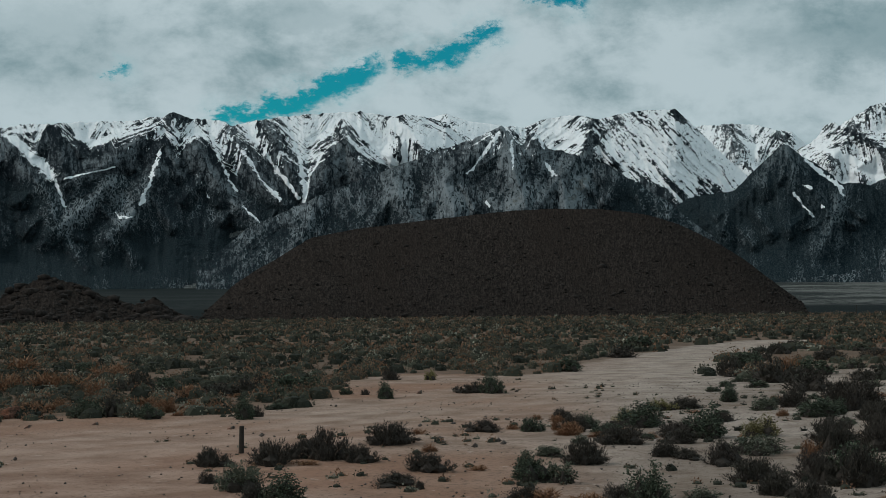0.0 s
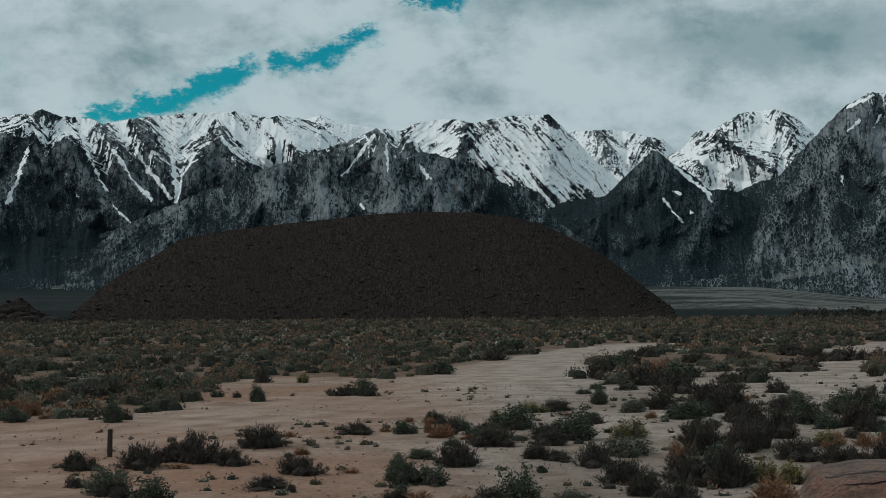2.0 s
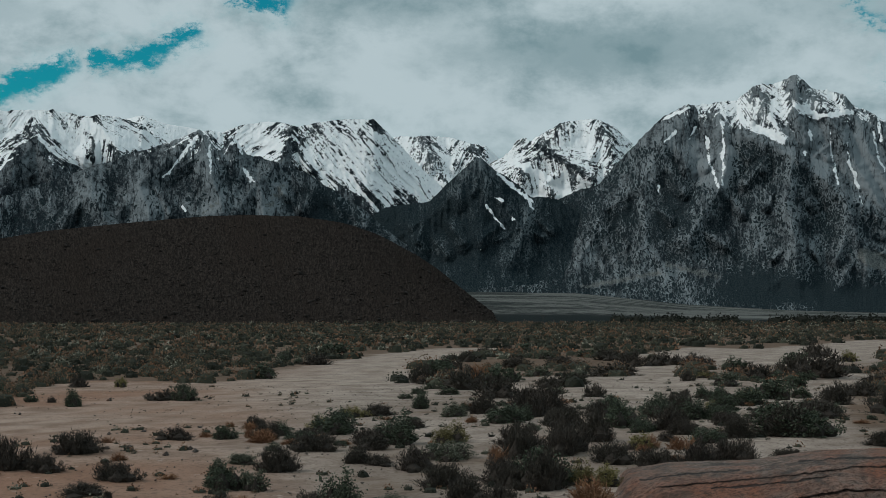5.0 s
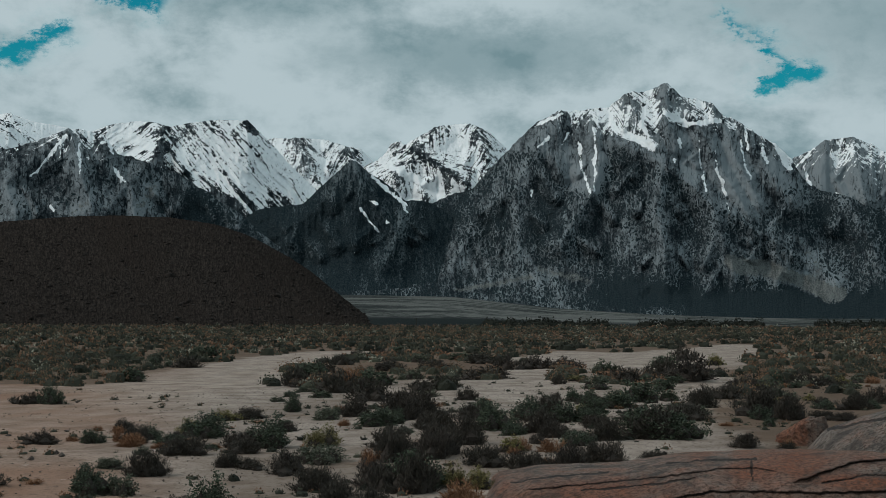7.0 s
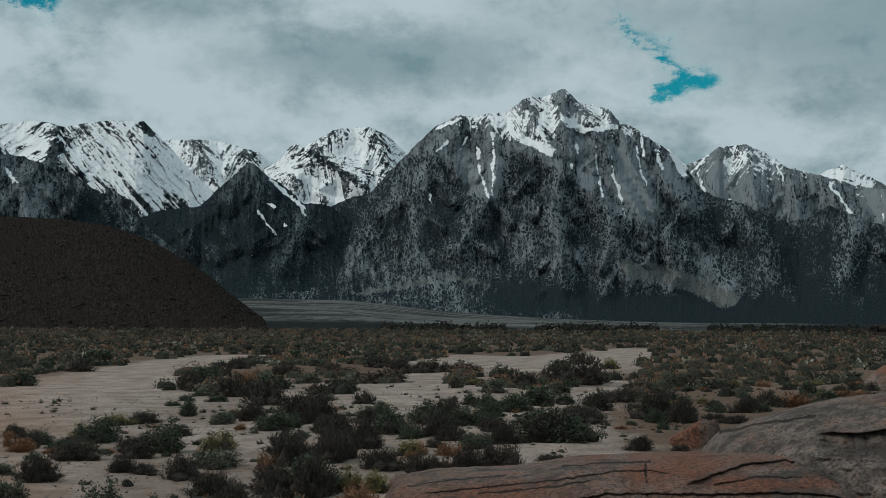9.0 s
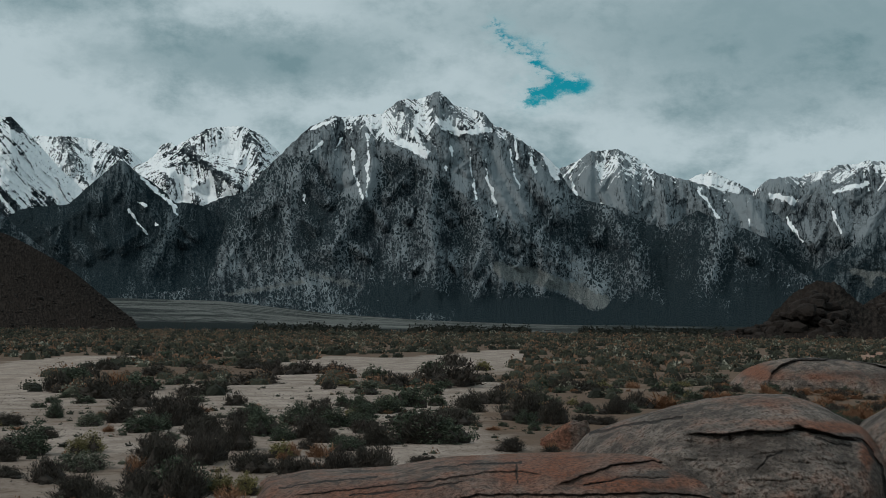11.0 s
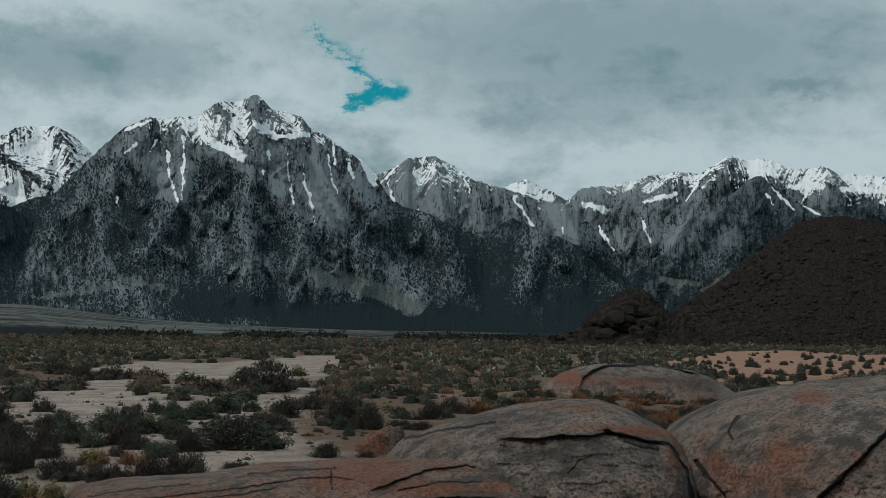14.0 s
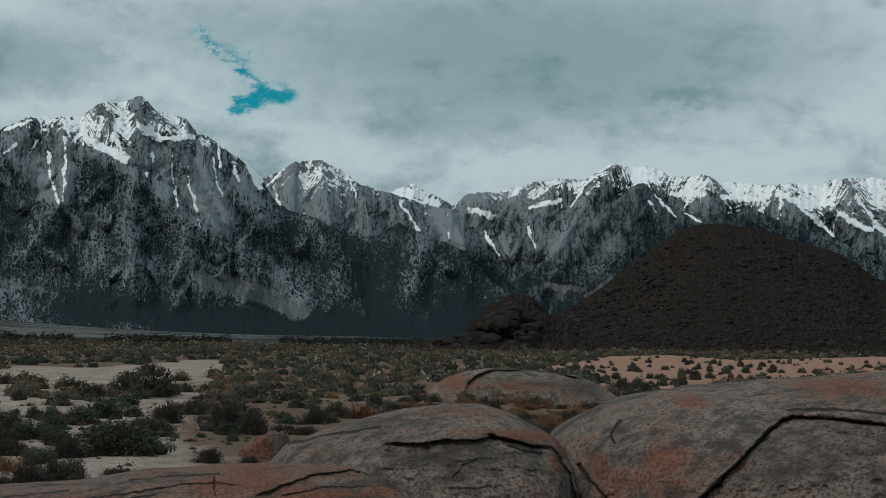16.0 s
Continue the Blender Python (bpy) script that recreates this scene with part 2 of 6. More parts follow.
def ground_material():
    m, n = material("pale_sand")
    p = place(n)
    grit, patch, broad_ = n.noise(p, 9.0, 5.0, 0.7), n.noise(p, 0.55, 5.0, 0.6), n.noise(p, 0.06, 4.0, 0.55)
    sand = n.mix(n.map(patch, 0.3, 0.7), (0.190, 0.126, 0.095), (0.350, 0.255, 0.205))
    sand = n.mix(n.math("MULTIPLY", n.attr("grey"), 0.85), sand, n.mix(n.map(patch, 0.3, 0.7), (0.200, 0.160, 0.134), (0.380, 0.322, 0.280)))
    sand = n.mix(n.math("MULTIPLY", n.map(broad_, 0.42, 0.60, 0.0, 0.8), n.math("SUBTRACT", 1.0, n.attr("grey"))), sand, (0.245, 0.136, 0.092))
    sand = n.mix(n.map(grit, 0.52, 0.64, 0.0, 0.7), sand, (0.095, 0.070, 0.056))
    sand = n.mix(n.map(n.noise(p, 2.4, 5.0, 0.7), 0.54, 0.70, 0.0, 0.55), sand, (0.125, 0.090, 0.070))
    sand = n.mix(n.map(n.noise(p, 1.3, 6.0, 0.75), 0.60, 0.68, 0.0, 0.5), sand, (0.46, 0.39, 0.34))
    sand = n.mix(n.math("MULTIPLY", n.attr("rut"), 0.6), sand, n.mix(patch, (0.30, 0.225, 0.18), (0.42, 0.335, 0.28)))
    sand = n.mix(n.math("MULTIPLY", n.attr("red"), 0.85), sand, n.mix(n.map(patch, 0.3, 0.7), (0.235, 0.125, 0.088), (0.345, 0.205, 0.150)))
    # litter and dry grass between the shrubs
    litter = n.map(n.math("ADD", n.attr("litter"), n.math("MULTIPLY", n.math("SUBTRACT", patch, 0.5), 1.0)), 0.35, 0.70)
    dry = n.mix(n.noise(p, 0.25, 4.0, 0.6), (0.070, 0.055, 0.045), (0.185, 0.122, 0.086))
    colour = n.mix(litter, sand, dry)
    # the far plain: grey-green brush with pale bands
    streaks = n.add("ShaderNodeMapping", p)
    streaks.inputs["Scale"].default_value = (0.16, 0.016, 1.0)
    bands = n.math("ADD", n.math("MULTIPLY", n.noise(p, 0.006, 5.0, 0.65), 0.65), n.math("MULTIPLY", n.noise(streaks, 1.0, 3.0, 0.7), 0.35))
    plain = n.mix(n.map(bands, 0.43, 0.57), (0.018, 0.022, 0.021), (0.125, 0.127, 0.119))
    colour = n.mix(n.attr("plain"), colour, plain)
    # darkening put straight into the plain's colour, by bearing and distance
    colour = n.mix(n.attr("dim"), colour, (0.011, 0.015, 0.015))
    n.surface(colour, 0.95, n.bump(n.math("ADD", grit, n.math("MULTIPLY", patch, 2.0)), 0.7, 0.05), 0.03)
    return m


SAND = ground_material()


def boulder_material():
    m, n = material("weathered_granite")
    p = place(n)
    grain, speck, pit = n.noise(p, 14.0, 5.0, 0.7), n.noise(p, 42.0, 2.0, 0.6), n.voronoi(p, 7.0)
    mottled, broad_ = n.noise(p, 2.2, 6.0, 0.68), n.noise(p, 0.5, 6.0, 0.65, 0.6)
    stone = n.mix(n.map(n.math("ADD", n.math("MULTIPLY", mottled, 0.6), n.math("MULTIPLY", broad_, 0.4)), 0.40, 0.60), (0.112, 0.091, 0.079), (0.390, 0.322, 0.278))
    stone = n.mix(n.map(grain, 0.50, 0.60, 0.0, 0.85), stone, (0.075, 0.062, 0.054))
    stone = n.mix(n.map(speck, 0.58, 0.66, 0.0, 0.55), stone, (0.040, 0.034, 0.031))
    # small weathered pits
    stone = n.mix(n.math("MULTIPLY", n.map(pit, 0.16, 0.06), n.map(mottled, 0.48, 0.60)), stone, (0.032, 0.027, 0.024))
    rust = n.map(n.math("ADD", n.math("ADD", n.attr("rust"), n.math("MULTIPLY", n.math("SUBTRACT", broad_, 0.5), 1.6)), n.math("ADD", n.math("MULTIPLY", n.math("SUBTRACT", mottled, 0.5), 2.2), n.math("MULTIPLY", n.math("SUBTRACT", grain, 0.5), 1.2))), 0.0, 0.75, smooth=False)
    stone = n.mix(n.math("MULTIPLY", rust, 0.8), stone, n.mix(n.map(grain, 0.38, 0.62), (0.360, 0.118, 0.058), (0.150, 0.074, 0.050)))
    # dark stains, together with shade painted into cracks and under ledges
    stain_and_shade = n.map(n.math("ADD", n.attr("stain_and_shade"), n.math("ADD", n.math("MULTIPLY", n.math("SUBTRACT", mottled, 0.5), 1.3), n.math("MULTIPLY", n.math("SUBTRACT", broad_, 0.5), 1.0))), 0.20, 0.95)
    stone = n.mix(n.math("MULTIPLY", stain_and_shade, 0.86), stone, (0.034, 0.029, 0.027))
    n.surface(stone, 0.9, n.bump(n.math("ADD", n.math("ADD", n.math("MULTIPLY", mottled, 2.0), n.math("MULTIPLY", grain, 1.0)), n.math("MULTIPLY", pit, 0.5)), 1.0, 0.16), 0.2)
    return m


BOULDER = boulder_material()


def leaf_material(name, a, b, c):
    m, n = material(name)
    who = n.add("ShaderNodeObjectInfo").outputs["Random"]
    each = n.add("ShaderNodeNewGeometry").outputs["Random Per Island"]
    colour = n.mix(n.map(each, 0.0, 1.0, smooth=False), a, b)
    colour = n.mix(n.math("MULTIPLY", who, 0.6), colour, c)
    n.surface(colour, 0.85, None, 0.15)
    return m


LEAVES = {
    "g": leaf_material("sage_green_leaves", (0.022, 0.030, 0.020), (0.098, 0.116, 0.080), (0.058, 0.070, 0.050)),
    "d": leaf_material("dark_brush_twigs", (0.022, 0.019, 0.017), (0.092, 0.076, 0.064), (0.044, 0.042, 0.033)),
    "l": leaf_material("grey_sage_leaves", (0.046, 0.054, 0.039), (0.150, 0.156, 0.116), (0.080, 0.090, 0.064)),
    "y": leaf_material("yellow_green_leaves", (0.090, 0.090, 0.038), (0.240, 0.200, 0.085), (0.120, 0.100, 0.050)),
    "o": leaf_material("rust_dry_grass", (0.120, 0.060, 0.034), (0.300, 0.165, 0.095), (0.180, 0.090, 0.050)),
}


def bark_material():
    m, n = material("grey_brown_bark")
    n.surface(n.mix(n.noise(place(n), 20.0), (0.016, 0.014, 0.012), (0.060, 0.049, 0.041)), 0.95)
    return m


BARK = bark_material()


def scrub_material():
    m, n = material("mixed_scrub")
    each = n.add("ShaderNodeNewGeometry").outputs["Random Per Island"]
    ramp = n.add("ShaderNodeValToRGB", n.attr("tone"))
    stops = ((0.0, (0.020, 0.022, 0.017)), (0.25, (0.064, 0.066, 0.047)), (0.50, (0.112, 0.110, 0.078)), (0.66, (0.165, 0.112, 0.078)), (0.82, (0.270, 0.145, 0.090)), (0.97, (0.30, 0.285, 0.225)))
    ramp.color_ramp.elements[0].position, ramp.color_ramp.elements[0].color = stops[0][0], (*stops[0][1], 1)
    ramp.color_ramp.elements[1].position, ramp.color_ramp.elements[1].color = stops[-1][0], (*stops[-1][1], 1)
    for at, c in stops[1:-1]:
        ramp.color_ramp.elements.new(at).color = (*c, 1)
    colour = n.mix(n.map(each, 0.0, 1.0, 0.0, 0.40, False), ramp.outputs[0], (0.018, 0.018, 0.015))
    n.surface(colour, 0.9, None, 0.1)
    return m


SCRUB = scrub_material()


# ---- the ground ----
def near_line(az, el, line):
    """Distance in degrees to a line over bearing and height."""
    best = np.full(az.shape, 99.0)
    for (x0, y0), (x1, y1) in zip(line, line[1:]):
        k = np.clip(((az - x0) * (x1 - x0) + (el - y0) * (y1 - y0)) / ((x1 - x0) ** 2 + (y1 - y0) ** 2), 0, 1)
        best = np.minimum(best, np.hypot(az - x0 - k * (x1 - x0), el - y0 - k * (y1 - y0)))
    return best


def inside(x, y, corners):
    """Where points lie inside a closed outline."""
    hit = np.zeros(np.shape(x), bool)
    for (x0, y0), (x1, y1) in zip(corners, corners[1:] + corners[:1]):
        if y0 != y1:
            hit ^= ((y0 > y) != (y1 > y)) & (x < (x1 - x0) * (y - y0) / (y1 - y0) + x0)
    return hit


ROAD = [(-13.8, 46.1), (-9.0, 44.1), (-6.6, 44.4), (-5.4, 53.3), (-4.6, 61.6), (-4.1, 73.2), (-1.4, 79.3), (3.1, 71.3), (6.5, 79.3), (13.7, 104.4), (22.5, 129.7), (30.2, 145.2), (36.9, 149.8), (32.9, 133.1), (18.4, 93.9), (13.1, 72.4), (10.1, 58.4), (6.2, 53.5), (4.4, 42.8), (1.9, 44.8), (-0.5, 43.5), (-2.3, 40.7), (-3.9, 38.1), (-5.6, 34.5), (-4.5, 25.9), (-7.4, 24.8)]
BANKS = [
    [(17.1, 57.4), (24.0, 70.8), (35.3, 98.0), (32.0, 85.1), (23.8, 60.4), (19.6, 50.9), (16.2, 48.4), (15.0, 50.3)],
    [(14.7, 37.4), (18.3, 43.8), (22.2, 49.8), (27.1, 55.3), (26.3, 52.5), (21.6, 46.6), (17.9, 40.7), (14.3, 35.6)],
    [(124.0, 142.0), (230.0, 242.0), (285.0, 277.0), (223.0, 200.0), (277.0, 225.0), (400.0, 290.0), (147.3, 108.8), (107.4, 89.1), (74.4, 71.6), (65.1, 67.1), (96.0, 104.2)],
    [(39.5, 114.8), (56.3, 145.4), (59.0, 136.6), (75.5, 150.9), (94.5, 174.1), (67.8, 124.8), (49.7, 96.6), (37.7, 87.3), (32.3, 83.5)],
]
STRIPS = [
    [(24.2, 78.4), (24.6, 73.8), (36.2, 100.0), (29.3, 77.2), (23.8, 60.0), (19.4, 49.3), (18.8, 49.4), (22.1, 61.9), (20.4, 60.9), (17.6, 56.2)],
    [(48.4, 127.5), (59.4, 147.7), (42.7, 98.7), (36.2, 80.7), (33.8, 78.7), (40.4, 99.2), (38.3, 99.6)],
    [(17.5, 42.9), (21.4, 48.8), (24.6, 52.2), (29.4, 58.7), (28.7, 56.1), (22.9, 48.4), (19.0, 42.6), (16.3, 37.9), (16.0, 39.2)],
    [(29.8, 63.3), (35.0, 71.5), (38.6, 75.1), (34.7, 63.8), (34.0, 65.8), (28.0, 56.3), (26.8, 56.6)],
    [(67.2, 146.4), (75.6, 154.2), (98.1, 185.9), (94.2, 173.3), (59.4, 113.8), (49.0, 90.1), (44.6, 84.5), (58.9, 113.9)],
    [(15.1, 35.0), (17.0, 35.5), (20.3, 39.4), (20.4, 36.9), (18.8, 34.0), (17.3, 33.4), (15.6, 31.2), (13.9, 31.7)],
    [(18.3, 61.4), (18.1, 56.1), (15.2, 48.5), (15.1, 50.4)],
    [(9.1, 46.3), (10.2, 46.1), (11.2, 41.7), (10.1, 39.5), (9.6, 40.8), (8.5, 36.6), (7.3, 34.1), (7.1, 35.9)],
    [(18.4, 79.0), (17.0, 64.3), (15.8, 54.2), (15.0, 46.7), (15.1, 50.2), (15.5, 56.5), (15.6, 64.6)],
]
SLAB = [(8.8, 26.7), (10.3, 28.2), (13.3, 30.0), (16.7, 32.1), (21.2, 33.0), (21.0, 24.0), (19.3, 20.5), (9.1, 18.6), (7.4, 23.2)]
TRACK = [(-12.5, 33.2), (-10.5, 35.0), (-7.2, 38.5), (-3.8, 44.0), (-0.5, 51.2), (3.7, 59.9), (9.5, 74.8), (18.2, 102.6), (27.8, 131.3), (34.8, 142.3)]


def ground_z(x, y):
    r = np.hypot(x, y)
    near = (0.10 * fbm(x / 9, y / 9, 5, 4) + 0.03 * fbm(x / 1.5, y / 1.5, 6, 3)) * step(r, 4, 20) * (1 - step(r, 300, 700))
    near = near + 0.34 * fbm(x / 7, y / 7, 8, 4) * step(x / np.maximum(y, 1.0), 0.12, 0.30) * step(r, 30, 42) * (1 - step(r, 90, 150)) * (y > 0)
    # the plain climbs towards the mountains in the south and lies flat in the north
    climb = np.interp(np.degrees(np.arctan2(x, y)), [-60, 13.5, 17, 21, 25, 30, 60], [1.0, 1.0, 0.96, 0.52, 0.28, 0.15, 0.12])
    rise = 0.022 * climb * np.maximum(r - 600, 0) * step(r, 600, 1000)
    return near + rise + 1.2 * fbm(x / 160, y / 160, 9, 3) * step(r, 500, 900)


def bare(x, y):
    """1 on the road and the open sand, 0 in the brush."""
    wx, wy = x + 1.6 * fbm(x / 4, y / 4, 21, 3), y + 1.6 * fbm(x / 4, y / 4, 22, 3)
    hit = inside(wx, wy, ROAD) | inside(x, y, SLAB)
    for bank in BANKS:
        hit |= inside(wx, wy, bank)
    wx, wy = x + 0.5 * fbm(x / 2, y / 2, 23, 3), y + 0.9 * fbm(x / 2, y / 2, 24, 3)
    for strip in STRIPS:
        hit |= inside(wx, wy, strip)
    return hit


def bare_share(x, y):
    """How much of the ground round a place is bare."""
    total = 0.0
    for i in range(10):
        q, d = i * 2.4, 0.5 + 0.28 * i
        total = total + bare(x + d * math.cos(q), y + d * math.sin(q)) * 1.0
    return total / 10


def build_ground():
    bearings = np.radians(np.concatenate([np.arange(-298, -24, 6.0), np.arange(-24, 62.01, 0.4)]))
    rings = np.concatenate([[0.0, 3, 8, 14], np.geomspace(18, 4900, 360)])
    a, r = np.meshgrid(bearings, rings)
    x, y = r * np.sin(a) + 0.37 * (1 - step(r, 0, 12)), r * np.cos(a) - 0.9 * (1 - step(r, 0, 12))
    z = ground_z(x, y)
    brush = 1.0 - bare_share(x, y)
    left = 1 - step(np.degrees(a), 2, 9)
    brush = brush * (left * step(r, 40, 54) * 0.75 + (1 - left) * (0.50 + 0.3 * step(r, 60, 110)))
    rocky = step(np.degrees(a), 25, 30) * (1 - step(np.degrees(a), 40, 42)) * step(r, 24, 30) * (1 - step(r, 60, 80))
    hollow = step(np.degrees(a), 35, 36.5) * (1 - step(np.degrees(a), 43.5, 45)) * step(r, 38, 44) * (1 - step(r, 76, 84))
    brush = np.clip(brush + 0.42 * rocky + 0.5 * hollow, 0, 1)
    plain = step(r, 520, 700)
    away = near_line(x, y, TRACK) + 0.5 * fbm(x / 5, y / 5, 41, 3)
    rut = (0.5 + 0.5 * np.cos(away * 3.6)) * (1 - step(away, 2.6, 4.4)) * (0.6 + 0.5 * fbm(x / 8, y / 8, 42, 3))
    z = z - 0.03 * rut * (r < 300)
    deg = np.degrees(a)
    # darker to north and south, at the near edge and far out
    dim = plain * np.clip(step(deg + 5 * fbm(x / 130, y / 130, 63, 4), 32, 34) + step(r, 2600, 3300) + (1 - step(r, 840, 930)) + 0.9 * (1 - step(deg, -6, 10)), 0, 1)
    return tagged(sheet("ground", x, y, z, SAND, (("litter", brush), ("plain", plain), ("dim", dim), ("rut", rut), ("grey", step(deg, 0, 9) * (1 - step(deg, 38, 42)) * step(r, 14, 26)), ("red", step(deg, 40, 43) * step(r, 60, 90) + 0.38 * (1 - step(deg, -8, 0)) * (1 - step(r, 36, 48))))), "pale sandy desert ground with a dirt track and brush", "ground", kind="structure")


build_ground()


# ---- mountains and hills ----
def smear(v, n):
    """A running mean along each row."""
    k = np.ones(2 * n + 1) / (2 * n + 1)
    return np.apply_along_axis(lambda q: np.convolve(np.pad(q, n, mode="edge"), k, "valid"), -1, v)


def mountain(label, crest, r_crest, r_front, foot, seed, spurs, mat=None, jag=0.12, relief=1.0, flow=1.4, snow=((0, 99.0),), wide=1.2, ribs=1.0, rib_scale=3.2, couloirs=(), fields=(), rocks=(),
             wood=(0.0, ((0, 0.0),)), woods_and_shade=(), slabs=(), talus=(), pale=0.0, deep=0.55, rag=0.5, rib_cut=1.1, seen=0.0, reach=2.2, cell=0.045):
    """A mountain front over bearing and height in degrees: spurs stand out from it, ribs run down their sides, and snow, trees and debris lie on it."""
    at, el = [c[0] for c in crest], [c[1] for c in crest]
    az = np.arange(at[0], at[-1] + cell, cell)
    ends = step(az - at[0], 0, 0.6) * step(at[-1] - az, 0, 0.6)
    top = np.interp(az, at, el) + ends * jag * (0.7 * fbm(az * 2.1, 0 * az, seed, 6, 0.66) + 0.5 * np.abs(fbm(az * 6.0, 0 * az, seed + 3, 4, 0.65)))
    low = np.interp(az, [c[0] for c in foot], [c[1] for c in foot])
    near = np.interp(az, [c[0] for c in r_front], [c[1] for c in r_front])[None, :]
    rows = int(min(200, max(60, (top - low).max() / 0.04)))
    v = np.linspace(0, 1, rows)[:, None]
    if seen:
        # fewer rows low down, where nearer ground hides the slope
        cut = (seen - low.mean()) / (top.max() - low.mean())
        v = np.concatenate([np.linspace(0, cut, 9)[:-1], np.linspace(cut, 1, int(rows * (1 - cut)))])[:, None]
        rows = len(v)
    A = np.broadcast_to(az[None, :], (rows, len(az)))
    E = low[None, :] + np.maximum(top - low, 0.02)[None, :] * v
    g = np.random.default_rng(seed)
    wa = A + 0.16 * fbm(A * 0.9, E * 0.9, seed + 1, 4, 0.5)
    we = E + 0.12 * fbm(A * 1.1, E * 1.1, seed + 2, 4, 0.5)
    out, d = 0.45 * ridged(wa * 0.5, we * 0.16, seed + 4, 3), np.full(A.shape, reach)
    for line in spurs:
        dist = near_line(wa, we, line)
        d = np.minimum(d, np.minimum(dist, near_line(wa, we, [(line[0][0], line[0][1] + 4.0), line[0]])))
        out = np.maximum(out, 1.0 - 0.85 * dist)
        for (x0, y0), (x1, y1) in zip(line, line[1:]):
            for side in (-1, 1):
                f = g.uniform(0.1, 0.9)
                px_, py_ = x0 + f * (x1 - x0), y0 + f * (y1 - y0)
                end = (px_ + side * g.uniform(0.5, 1.1), py_ - g.uniform(0.6, 1.5))
                dist = near_line(wa, we, [(px_, py_), end])
                out = np.maximum(out, 0.72 - 1.05 * dist)
    q = we + flow * d
    rib = ridged(q * rib_scale + 0.45 * fbm(A * 1.7, E * 1.7, seed + 14, 4), wa * rib_cut, seed + 5, 4, 0.62)
    fine = fbm(q * rib_scale * 3.1, wa * 3.5, seed + 6, 2)
    crag = fbm(A * 5.0, E * 6.0, seed + 7, 4, 0.6)
    k = r_crest * math.pi / 180
    hollow = np.clip(smear(out, 10) - out, -0.3, 0.3)
    above = E - low[None, :]
    face = r_crest - 1.2 * k * (top[None, :] - E)
    base = face[:1]
    settle = 1 - np.exp(-above / 0.55)
    r = near + (base - near) * settle + (face - base)
    r = r - k * settle * (1.8 * relief * out + 0.20 * ribs * rib + 0.035 * fine + 0.07 * crag) * (1 - 0.5 * v ** 8)
    # snow by height, in the gullies between the ribs, in couloirs and in fields; rocks stand out of it
    level = np.interp(az, [c[0] for c in snow], [c[1] for c in snow])[None, :] + 0.30 * fbm(A * 0.9, E * 0.9, seed + 8, 4)
    cover = np.clip((E - level) / wide, -4, deep) + 1.2 * ribs * (0.62 - rib) + 0.9 * hollow + 0.7 * (0.55 - out) + rag * crag + 0.25 * fine
    ca, ce = A + 0.12 * fbm(A * 3.0, E * 3.0, seed + 9, 5, 0.6), E + 0.10 * fbm(A * 3.0, E * 3.0, seed + 10, 5, 0.6)
    uneven = np.clip(0.9 + 0.6 * fbm(A * 2.0, E * 2.6, seed + 15, 3), 0.5, 1.5)
    for line, width in couloirs:
        cover = np.maximum(cover, 2.0 * np.exp(-(near_line(ca, ce, line) / (width * uneven)) ** 2) - 0.90 + 0.7 * crag + 0.4 * fine)
    for line, width in fields:
        cover = np.maximum(cover, 2.2 * np.exp(-(near_line(ca, ce, line) / width) ** 2) - 0.8 + 0.6 * crag - 0.35 * rib + 0.2 * fine)
    for line, width, much in rocks:
        cover = cover - much * np.exp(-(near_line(ca, ce, line) / width) ** 2)
    tree_line = np.interp(az, [c[0] for c in wood[1]], [c[1] for c in wood[1]])[None, :] + 0.22 * fbm(A * 1.2, E * 1.2, seed + 16, 5, 0.6)
    # hollows coloured darker and woodier, crests paler, to bring out the relief
    trees = wood[0] + np.clip((tree_line - E) / 0.35, -1.6, 0) + 0.28 * fbm(A * 1.6, E * 1.6, seed + 11, 5) + 0.5 * hollow + 0.35 * (0.68 - out)
    # dense patches, some of them with shade put in as extra trees
    for line, width, much in woods_and_shade:
        trees = trees + much * np.exp(-(near_line(wa, we, line) / width) ** 2)
    slab = pale + 0.30 * fbm(A * 1.3, E * 0.7, seed + 12, 4) + 0.5 * (rib - 0.6) + 0.35 * (out - 0.68)
    for line, width, much in slabs:
        slab = slab + much * np.exp(-(near_line(wa, we, line) / width) ** 2)
    debris = -0.5 + 0.4 * fbm(A * 1.3, E * 1.6, seed + 13, 5)
    for line, width, much in talus:
        debris = debris + much * np.exp(-(near_line(wa, we, line) / width) ** 2)
    trees = trees - 1.4 * np.clip(debris + 0.1, 0, 1)
    # the far side
    b = np.linspace(0, 1, 10)[1:, None]
    grow = lambda q_: np.concatenate([q_, np.repeat(q_[-1:], 9, 0)])
    full = np.concatenate([E, E[-1:] - (E[-1:] - low[None, :] + 1.0) * b ** 1.3])
    r = np.concatenate([r, r[-1:] + 0.25 * (4950 - r[-1:]) * b])
    z = EYE + r * np.tan(np.radians(full))
    a = np.radians(az)[None, :]
    ob = sheet("mountain", r * np.sin(a), r * np.cos(a), z, mat or GRANITE, (("snow", grow(np.clip(cover, -2, 3))), ("wood", grow(np.clip(trees, -1, 1.6))), ("apron", grow(np.clip(debris, -1, 1.4))), ("slab", grow(np.clip(slab, -1, 1.5))), ("course", grow(q))),
               slope=np.stack([r_crest * np.radians(np.broadcast_to(az[None, :], full.shape)), r_crest * np.radians(full), np.full(full.shape, 13.0 * seed)], -1))
    return tagged(ob, label, "mountain")


